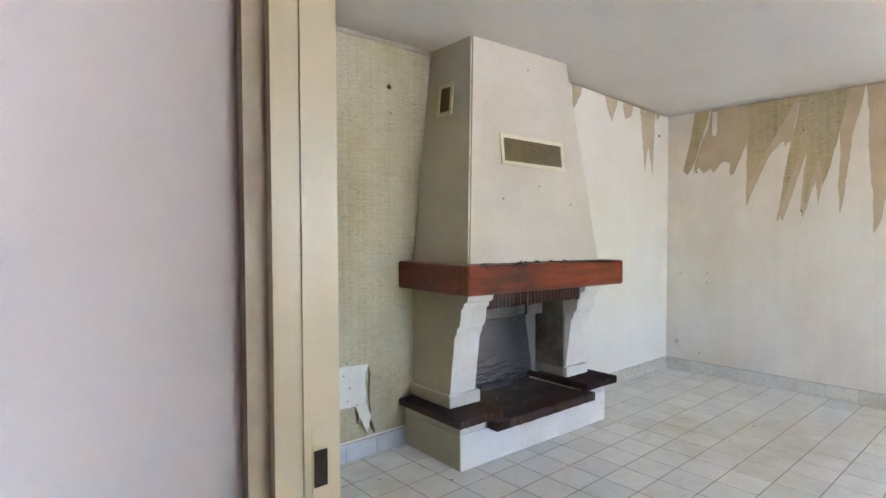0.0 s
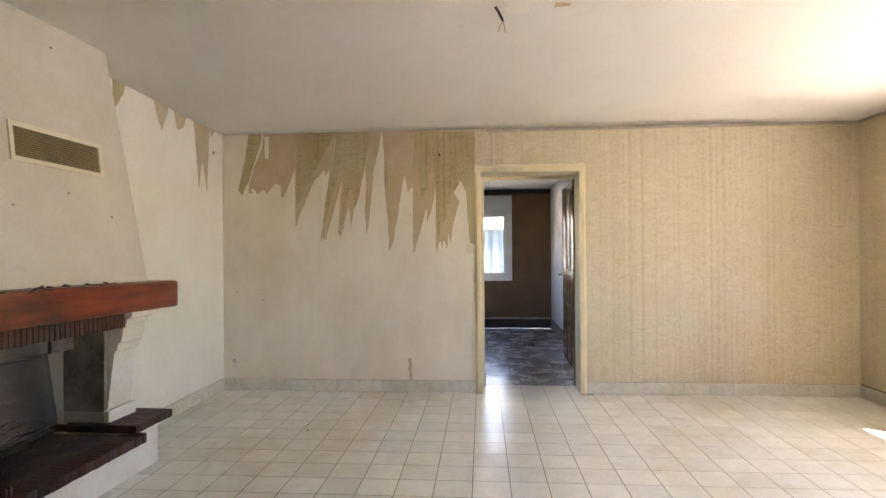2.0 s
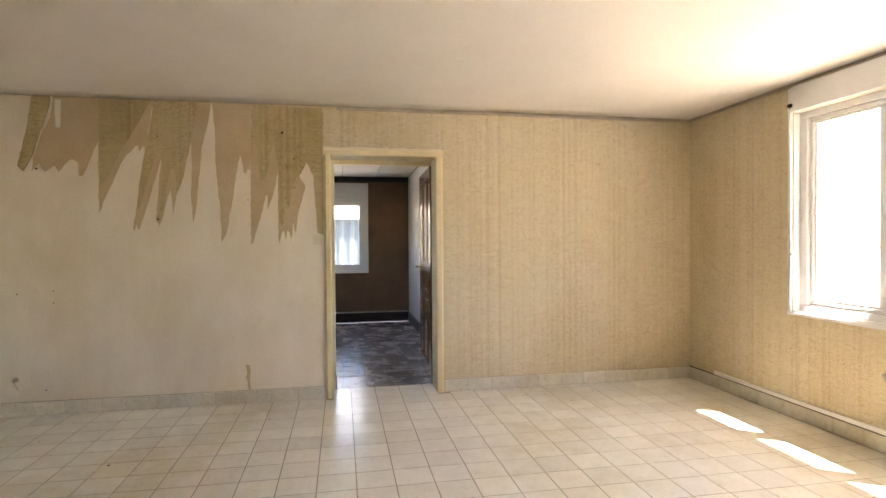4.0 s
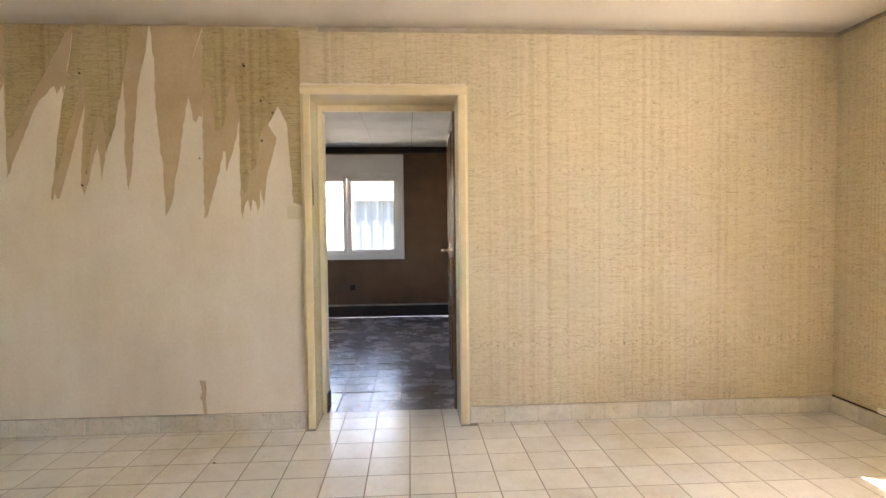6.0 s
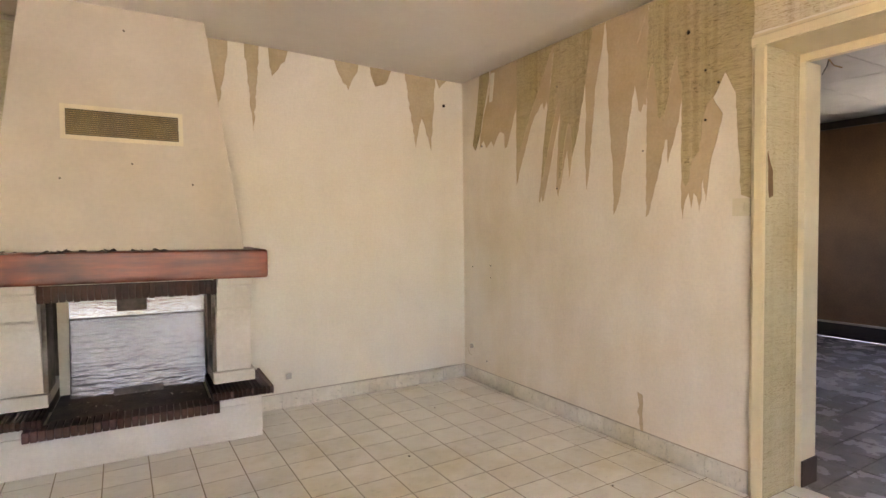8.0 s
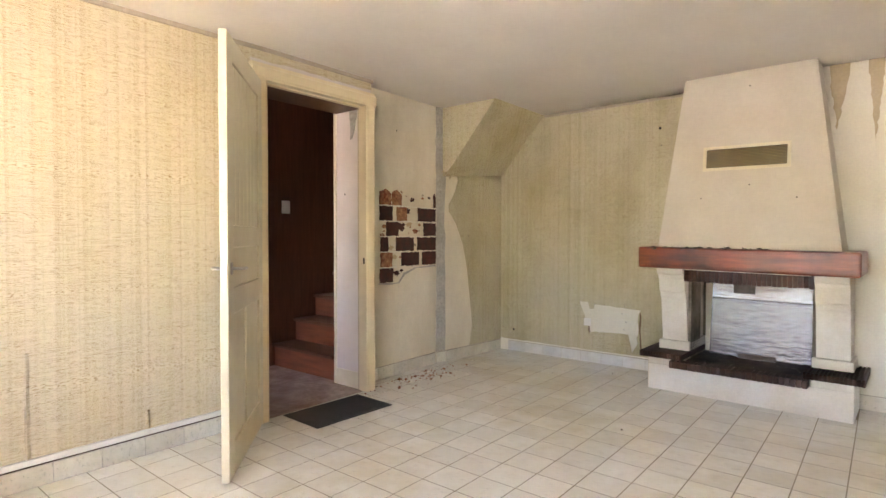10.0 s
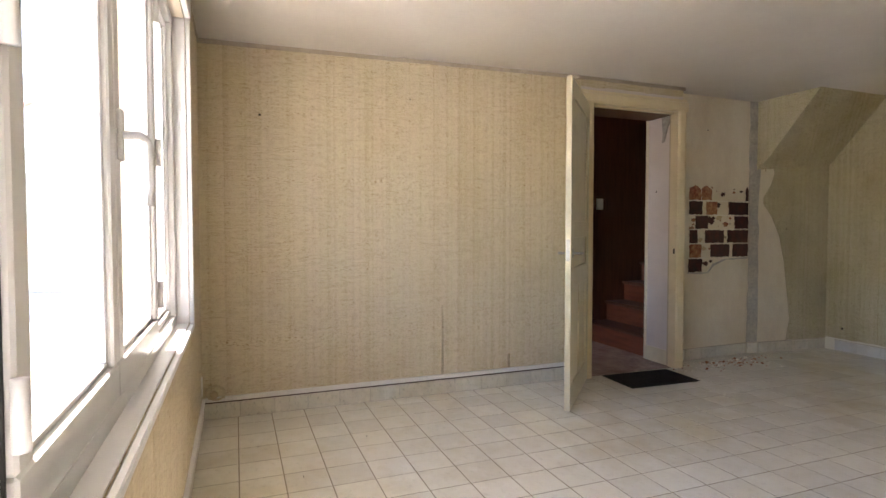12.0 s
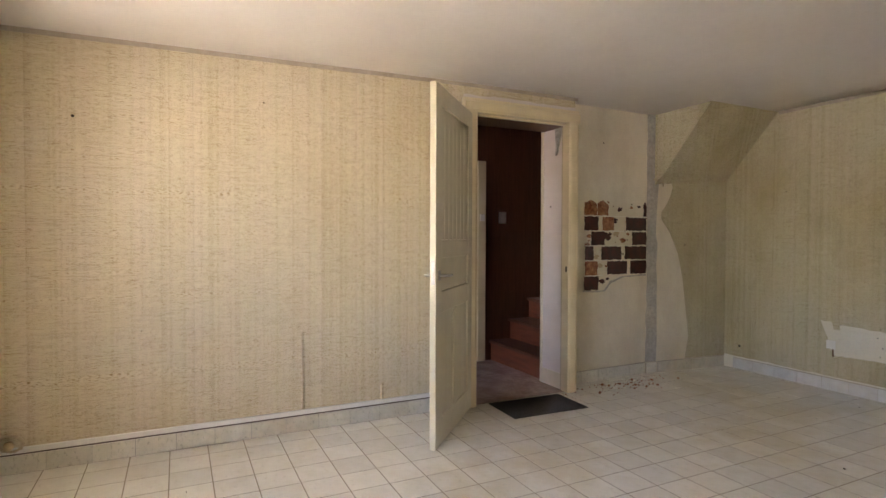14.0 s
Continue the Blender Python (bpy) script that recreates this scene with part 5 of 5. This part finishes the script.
dots(wall_east, on_east, [(0.335, 2.132, 0.010), (1.256, 1.448, 0.006), (2.08, 1.822, 0.007), (0.245, 1.93, 0.006), (0.245, 1.70, 0.006), (1.25, 2.08, 0.006), (2.04, 0.187, 0.005), (0.60, 1.60, 0.004), (1.98, 0.92, 0.004), (2.22, 0.90, 0.004), (1.98, 0.83, 0.004), (0.18, 1.86, 0.006)])
dots(wall_north, on_north, [(4.826, 2.16, 0.012)])
dots(wall_north_left, on_north_left, [(1.91, 2.14, 0.012), (1.92, 1.99, 0.005), (0.86, 1.68, 0.005), (0.435, 0.225, 0.011)])
dots(wall_west, on_west, [(-2.89, 1.92, 0.008), (-1.89, 2.10, 0.005), (-2.57, 0.72, 0.003), (-2.60, 0.36, 0.003)])
dots(wall_west_north, on_nw, [(1.0, 2.10, 0.006), (1.98, 1.2, 0.007)])


def plate(name, place, u, v, w, h, label, material="white", knob=True):
    root = thing(name, place(u, v, 0), label, "electrical fitting")
    off = Vector(place(u, v, 0))
    def local(a, b, c):
        return Vector(place(a, b, c)) - off
    o = [(u - w / 2, v - h / 2), (u + w / 2, v - h / 2), (u + w / 2, v + h / 2), (u - w / 2, v + h / 2)]
    part("plate", prism(o, 0.010, local), material, root)
    if knob:
        o = [(u - w / 5, v - h / 4), (u + w / 5, v - h / 4), (u + w / 5, v + h / 4), (u - w / 5, v + h / 4)]
        part("rocker", prism(o, 0.016, local), material, root)
    return root


plate("light_switch", on_east, 0.066, 1.285, 0.078, 0.078, "cream square light switch beside the door casing", "cream_pale")
plate("wall_socket", on_north, 3.575, 0.215, 0.035, 0.035, "small round grey socket stub low on the wall", "cement")
plate("wall_socket", on_north_left, 1.255, 0.385, 0.070, 0.07, "white square socket in the bare patch")
# broken socket with wires in the north-east corner
sk = thing("wire_stub", (XE, 2.24, 0.27), "broken socket with bare wires poking from the corner", "electrical fitting")
part("stub", disc((0, 0, 0), (-1, 0, 0), 0.018, 0.012), "cement", sk)
part("wire", tube([(-0.01, 0, 0), (-0.05, -0.01, -0.01), (-0.045, -0.03, -0.05), (-0.03, -0.035, -0.065)], 0.003), "flex", sk)
# coiled cable in the south-west corner
cc = thing("coiled_cable", (XW + 0.05, YS + 0.07, 0.18), "coil of beige cable hanging in the corner above the trunking", "cable")
pts = []
for k in range(61):
    a = 2 * math.pi * k / 20
    r = 0.062 + 0.008 * math.sin(k * 1.7)
    pts.append((r * math.cos(a) * 0.35 + 0.01 * math.sin(k * 0.3), r * math.cos(a) * 0.9 + 0.01, 0.045 * math.sin(a) + 0.004 * math.sin(k * 2.1)))
part("coil", tube(pts, 0.0048, 6), "flex", cc)
part("plug", disc((-0.01, 0.0, -0.01), (1, 0.2, 0), 0.022, 0.03), "paper_back", cc, "round brown plug")
plate("junction_box", on_south, XW + 0.10, 0.24, 0.06, 0.11, "small white junction box low in the corner", knob=False)
# ceiling wire
cw = thing("ceiling_wire", (2.56, -0.11, H), "black cable end with bare wires hanging from the ceiling", "cable")
part("cable", tube([(0, 0, 0), (-0.02, -0.012, -0.03), (-0.035, -0.03, -0.075)], 0.006), "rubber", cw)
part("bare_wire", tube([(-0.035, -0.03, -0.075), (-0.03, -0.015, -0.10), (-0.04, -0.01, -0.125)], 0.002, 6), "brass", cw)
part("bare_wire", tube([(-0.035, -0.03, -0.075), (-0.045, -0.035, -0.10), (-0.042, -0.04, -0.13)], 0.002, 6), "brass", cw)
part("ceiling_patch", prism(ragged([(2.50, -0.16), (2.62, -0.16), (2.62, -0.27), (2.50, -0.25)], 0.03, 0.008), 0.0015, lambda u, v, w: (u, v, H - 0.0005 - w)), "bare_white", ceiling, "unpainted patch at the old lamp")
part("ceiling_patch", prism(ragged([(2.53, -0.37), (2.58, -0.37), (2.57, -0.44), (2.54, -0.44)], 0.03, 0.006), 0.0015, lambda u, v, w: (u, v, H - 0.0005 - w)), "paper_back", ceiling, "small brown ceiling stain")
# radiator pipe stub under the window
ps = thing("pipe_stub", (3.10, YS, 0.475), "dark capped pipe stub sticking out below the window", "pipe")
part("stub_pipe", tube([(0, 0.0, 0), (0, 0.065, 0)], 0.015, 12), "rubber", ps)
part("cap", tube([(0, 0.065, 0), (0, 0.085, 0)], 0.024, 14), "metal", ps, "dull metal cap")
# back room: wire from ceiling, dark socket
bw = thing("ceiling_wire", (6.6, 0.45, R2H - 0.01), "thin wires hanging from the back room ceiling", "cable")
part("bare_wire", tube([(0, 0, 0), (0.0, -0.03, -0.05), (0.02, -0.07, -0.07)], 0.004, 6), "brass", bw)
part("bare_wire", tube([(0, 0, 0), (0.02, 0.02, -0.04), (0.0, 0.04, -0.09)], 0.004, 6), "rubber", bw)
plate("wall_socket", lambda u, v, w: (R2X - w, u, v), 0.17, 0.40, 0.07, 0.07, "dark square socket under the back window", "hole")
plate("light_switch", lambda u, v, w: (-0.94 + w, u, v), 0.66, 1.47, 0.085, 0.12, "grey-white switch plate on the dark hall wall", "white")
# hall casing of another door
hc = thing("hall_inner_casing", label="chipped pale yellow casing of another door", category="door casing", kind="structure")
part("upright", box(-0.939, -0.915, 0.36, 0.45, 0, 2.04, 0.003), "cream_pale", hc)
part("keeper", box(-0.914, -0.895, 0.375, 0.43, 1.43, 1.50, 0.003), "white", hc, "white lock keeper")

# ---- stairs ----
st = thing("staircase", (-0.5, 0.53, 0), "red-brown wooden stairs climbing from the hall", "stairs", kind="structure")
RISE = 0.208
for k in range(6):
    y0 = 0.0 + 0.235 * k
    part("riser", box(-0.437, 0.425, y0, y0 + 0.02, RISE * k, RISE * (k + 1) - 0.03), "stair_wood", st)
    part("tread", box(-0.437, 0.425, y0 - 0.028, y0 + 0.255, RISE * (k + 1) - 0.03, RISE * (k + 1), 0.008, segments=2), "hall_wood", st)
# ---- door mat ----
mat_root = thing("door_mat", (0.555, 0.045, 0), "thin black ribbed rubber door mat on the tiles", "door mat", turn=-2)
part("backing", box(-0.19, 0.19, -0.32, 0.32, 0.001, 0.008, 0.003), "rubber", mat_root)
bm = bmesh.new()
for k in range(38):
    box(-0.175, 0.175, -0.305 + k * 0.0162, -0.295 + k * 0.0162, 0.008, 0.0125, 0, into=bm)
part("ribs", bm, "rubber", mat_root)

# ---- trunking ----
part("trunking_west", box(XW + 0.003, XW + 0.020, YS + 0.02, -0.52, 0.113, 0.143, 0.003), "white", label="white cable trunking along the skirting", kind="structure")
part("trunking_south", box(XW + 0.021, 4.65, YS + 0.003, YS + 0.020, 0.113, 0.143, 0.003), "white", label="white cable trunking below the window", kind="structure")

# ---- outdoors ----
ground = part("ground", box(-60, 70, -70, YS - 0.3, -0.25, -0.16), "concrete", label="pale sunlit concrete yard", kind="structure")
part("ground_east", box(R2X + 0.3, 70, YS - 0.299, 60, -0.25, -0.16), "concrete", label="pale concrete beside the back room", kind="structure")
part("eave", box(-2.0, 10.0, YS - 0.80, YS - 0.301, 2.56, 2.66), "render", label="projecting eave above the window", kind="structure")
part("house_wall_top", box(-1.2, R2X + 0.3, YS - 0.299, YN + 0.9, 2.661, 2.75), "roof", label="roof over the rooms", kind="structure")
part("house_wall_east", box(XE + 0.281, R2X + 0.3, R2S - 0.30, R2S - 0.151, 0, 2.66), "render", label="outer wall of the back room", kind="structure")


def neighbour():
    root = thing("open_porch", (-6.6, -10.3, -0.16), "low porch with red tiled roof on pale blue posts", "porch")
    part("back_wall", box(-4.0, -3.8, -3.0, 3.0, 0, 2.6), "render", root, "pale rendered back wall")
    for y in (-2.8, -1.0, 0.9, 2.8):
        part("post", box(-0.06, 0.06, y - 0.06, y + 0.06, 0, 2.5, 0.01), "shed", root, "pale blue porch post")
    part("beam", box(-0.08, 0.08, -3.1, 3.1, 2.5, 2.68, 0.01), "render", root)
    bm = bmesh.new()
    for i in range(14):
        for j in range(30):
            y = -3.1 + j * 0.21
            x = 0.35 - i * 0.32
            z = 2.62 + i * 0.11
            join(bm, prism([(-0.10, 0), (-0.05, 0.05), (0.05, 0.05), (0.10, 0)], 0.34, lambda u, v, w, x=x, y=y, z=z: (x - w, y + u, z + v + w * 0.34)))
    part("roof_tiles", bm, "roof", root, "red clay roof tiles", kind="stuff")


neighbour()


def fence():
    root = thing("fence", (-10.5, -16.6, -0.16), "low blue-grey garden fence of upright boards", "fence")
    k = 0
    for j in range(40):
        part("board", box(-0.015, 0.015, -8 + j * 0.4, -8 + j * 0.4 + 0.37, 0.05, 1.35, 0), "shed", root)
    part("rail", box(-0.05, -0.016, -8, 8, 1.05, 1.12), "shed", root)


fence()


def shrub(x, y, size, seed, label):
    r = random.Random(seed)
    root = thing("shrub", (x, y, -0.16), label, "shrub")
    for k in range(4):
        a = r.uniform(0, 6.28)
        part("stem", tube([(0, 0, 0), (0.2 * math.cos(a) * size, 0.2 * math.sin(a) * size, 0.5 * size), (0.4 * math.cos(a) * size, 0.4 * math.sin(a) * size, 1.1 * size)], 0.03, 6), "twig", root)
    bm = bmesh.new()
    for k in range(1700):
        v = Vector((r.gauss(0, 0.45), r.gauss(0, 0.45), r.uniform(0.15, 1.0) + r.gauss(0, 0.12))) * size
        s = r.uniform(0.03, 0.06) * size ** 0.5
        m = Matrix.Translation(v) @ Euler((r.uniform(-1, 1), r.uniform(-1, 1), r.uniform(0, 6))).to_matrix().to_4x4()
        q = [bm.verts.new(m @ Vector(p)) for p in ((-s, 0, 0), (0, -s * 0.5, 0.01), (s, 0, 0), (0, s * 0.5, 0.01))]
        bm.faces.new(q)
    part("foliage", bm, "leaf", root, kind="stuff")


for i, (x, y, s) in enumerate(((-9.2, -10.2, 1.3), (-9.6, -12.0, 1.7), (-8.9, -9.0, 1.1), (-12.5, -12.2, 2.6), (-13.0, -14.5, 2.8))):
    shrub(x, y, s, 20 + i, "leafy green shrub in front of the low fence" if i < 3 else "tall leafy bush behind the low fence")
bm = bmesh.new()
r = random.Random(5)
for k in range(2600):
    x, y = r.uniform(-9.5, -7.2), r.uniform(-11.5, -7.9)
    h, a = r.uniform(0.08, 0.30), r.uniform(0, 6.28)
    q = [bm.verts.new(p) for p in ((x - 0.01 * math.cos(a), y - 0.01 * math.sin(a), -0.16), (x + 0.01 * math.cos(a), y + 0.01 * math.sin(a), -0.16), (x + 0.05 * math.sin(a), y, -0.16 + h))]
    bm.faces.new(q)
part("tall_grass", bm, "grass", label="patch of tall grass at the edge of the yard", category="grass", kind="stuff")


def metal_shed():
    root = thing("metal_shed", (13.5, 0.0, -0.16), "blue-grey corrugated sheet metal shed outside the back window", "shed")
    bm = bmesh.new()
    n = 60
    prof = []
    for k in range(n + 1):
        prof.append((-3.0 + k * 0.06, 0.03 if (k // 2) % 2 else 0.0))
    o = prof + [(u, w + 0.01) for u, w in prof[::-1]]
    part("sheet_wall", prism(o, 1.95, lambda u, v, w: (v, u, w)), "shed_dark", root)
    part("roof", box(-0.15, 3.0, -3.1, 0.7, 1.95, 2.03), "render", root)


metal_shed()
part("yard_wall", box(17.5, 17.8, -14, 14, -0.16, 3.4), "render", label="long white rendered wall across the yard", kind="structure")

# ---- skirting tiles ----
def skirting(name, place, spans, material, label, top=0.10, length=0.208):
    root = thing(name, label=label, category="skirting", kind="structure")
    for a, b in spans:
        n = max(1, round(abs(b - a) / length))
        w = (b - a) / n
        if place is not on_nw:
            part("joint_strip", prism([(a, 0.001), (b, 0.001), (b, top - 0.003), (a, top - 0.003)], 0.0055, place), "cement", root)
        # solid dark strip over the tiles, coloured to stand in for the shadow line
        gap = 0.0125 if place in (on_west, on_south) else 0.0065
        part("shadow_gap", prism([(a, top + 0.0022), (b, top + 0.0022), (b, top + gap), (a, top + gap)], 0.0075 if place is on_nw else 0.0055, place), "brown_brick" if place in (on_west, on_south) else "cornice", root)
        for k in range(n):
            u0, u1 = a + k * w + 0.0018, a + (k + 1) * w - 0.0018
            h = top + rng.uniform(-0.0015, 0.0015)
            part("skirting_tile", prism([(u0, 0.004), (u1, 0.004), (u1, h), (u0, h)], 0.009, place), material, root)
    return root


SK = "row of cream and grey-green marbled skirting tiles"
skirting("baseboard_east", on_east, [(YS + 0.012, -0.957), (0.022, YN - 0.012)], "skirt", SK)
skirting("baseboard_north", on_north, [(3.315, XE)], "skirt", SK)
skirting("baseboard_north_white", on_north_left, [(0.37, 2.005)], "skirt_white", "row of whitish painted skirting tiles beside the fireplace")
skirting("baseboard_south", on_south, [(XW, XE)], "skirt", SK)
skirting("baseboard_west", on_west, [(YS + 0.012, -0.495)], "skirt", SK)
skirting("baseboard_northwest", on_nw, [(0.575, 1.53), (1.545, 1.655), (1.665, YNL - 0.012)], "skirt", "row of grey-stained skirting tiles under the bare wall")

# ---- floor tiles ----
P, X0, Y0 = 0.204, 0.877, 0.020
lowx, highx, lowy, highy = 0.16, XE + 0.28, YS, YNL
g = 0.0023


def tile_bm(x0, x1, y0, y1):
    """A tile 12 mm thick with an eased upper edge, no underside."""
    bm = bmesh.new()
    e = 0.0009
    rings = [[(x0, y0, -0.004), (x1, y0, -0.004), (x1, y1, -0.004), (x0, y1, -0.004)], [(x0, y0, -e), (x1, y0, -e), (x1, y1, -e), (x0, y1, -e)],
             [(x0 + e, y0 + e, 0), (x1 - e, y0 + e, 0), (x1 - e, y1 - e, 0), (x0 + e, y1 - e, 0)]]
    vs = [[bm.verts.new(p) for p in ring] for ring in rings]
    for a, b in zip(vs, vs[1:]):
        for k in range(4):
            bm.faces.new((a[k], a[(k + 1) % 4], b[(k + 1) % 4], b[k]))
    bm.faces.new(vs[-1])
    return bm


me = None
rest = bmesh.new()
tile_label = "square cream glazed floor tile"
for i in range(-4, 22):
    for j in range(-17, 13):
        x0, y0 = X0 + i * P, Y0 + j * P
        x1, y1 = x0 + P, y0 + P
        if x0 > XE - 0.001 and (y1 < -0.90 or y0 > -0.03):
            continue
        cx0, cx1, cy0, cy1 = max(x0, lowx), min(x1, highx if -0.93 < (y0 + y1) / 2 < 0 else XE), max(y0, lowy), min(y1, highy)
        if x1 > XE and -0.93 < (y0 + y1) / 2 < 0:
            cy0, cy1 = max(cy0, -0.90), min(cy1, -0.036)
        if cy0 < 0.55:
            cx0 = max(cx0, XW)
        if cx1 - cx0 < 0.012 or cy1 - cy0 < 0.012:
            continue
        if 2.02 < (cx0 + cx1) / 2 < 3.3 and cy0 > 1.95:
            continue
        whole = abs(cx1 - cx0 - P) < 1e-4 and abs(cy1 - cy0 - P) < 1e-4
        if whole and 0 <= i <= 15 and -14 <= j <= 4:
            if me is None:
                t = part("tile", tile_bm(-P / 2 + g, P / 2 - g, -P / 2 + g, P / 2 - g), "tile", floor)
                me = t.data
            else:
                t = new("tile", me)
                t.parent = floor
            t.location = ((x0 + x1) / 2, (y0 + y1) / 2, rng.uniform(-0.0002, 0.0002))
            t.rotation_euler = (rng.uniform(-0.0012, 0.0012), rng.uniform(-0.0012, 0.0012), 0)
        else:
            join(rest, tile_bm(cx0 + g, cx1 - g, cy0 + g, cy1 - g))
part("outer_tiles", rest, "tile", floor, tile_label, kind="stuff")

# threshold and doorway floor towards the hall
part("hall_threshold", box(-0.05, 0.325, -0.39, 0.47, -0.004, 0.0012), "hall_floor", label="worn reddish threshold of the hall doorway", kind="structure")

# dark tiles of the back room, grown uneven and shiny
back_floor = thing("back_room_floor", label="dark glazed tiles with a wet-looking uneven sheen", category="floor", kind="structure")
dm = None
Q = 0.209
for i in range(18):
    for j in range(17):
        x, y = XE + 0.285 + Q * (i + 0.5), R2S + Q * (j + 0.5)
        if x > R2X - 0.1 or y > R2N:
            continue
        if dm is None:
            t = part("dark_tile", tile_bm(-Q / 2 + 0.003, Q / 2 - 0.003, -Q / 2 + 0.003, Q / 2 - 0.003), "dark_tile", back_floor)
            dm = t.data
        else:
            t = new("dark_tile", dm)
            t.parent = back_floor
        t.location = (x, y, -0.002 + rng.uniform(-0.0015, 0.001))
        t.rotation_euler = (rng.uniform(-0.013, 0.013), rng.uniform(-0.013, 0.013), 0)
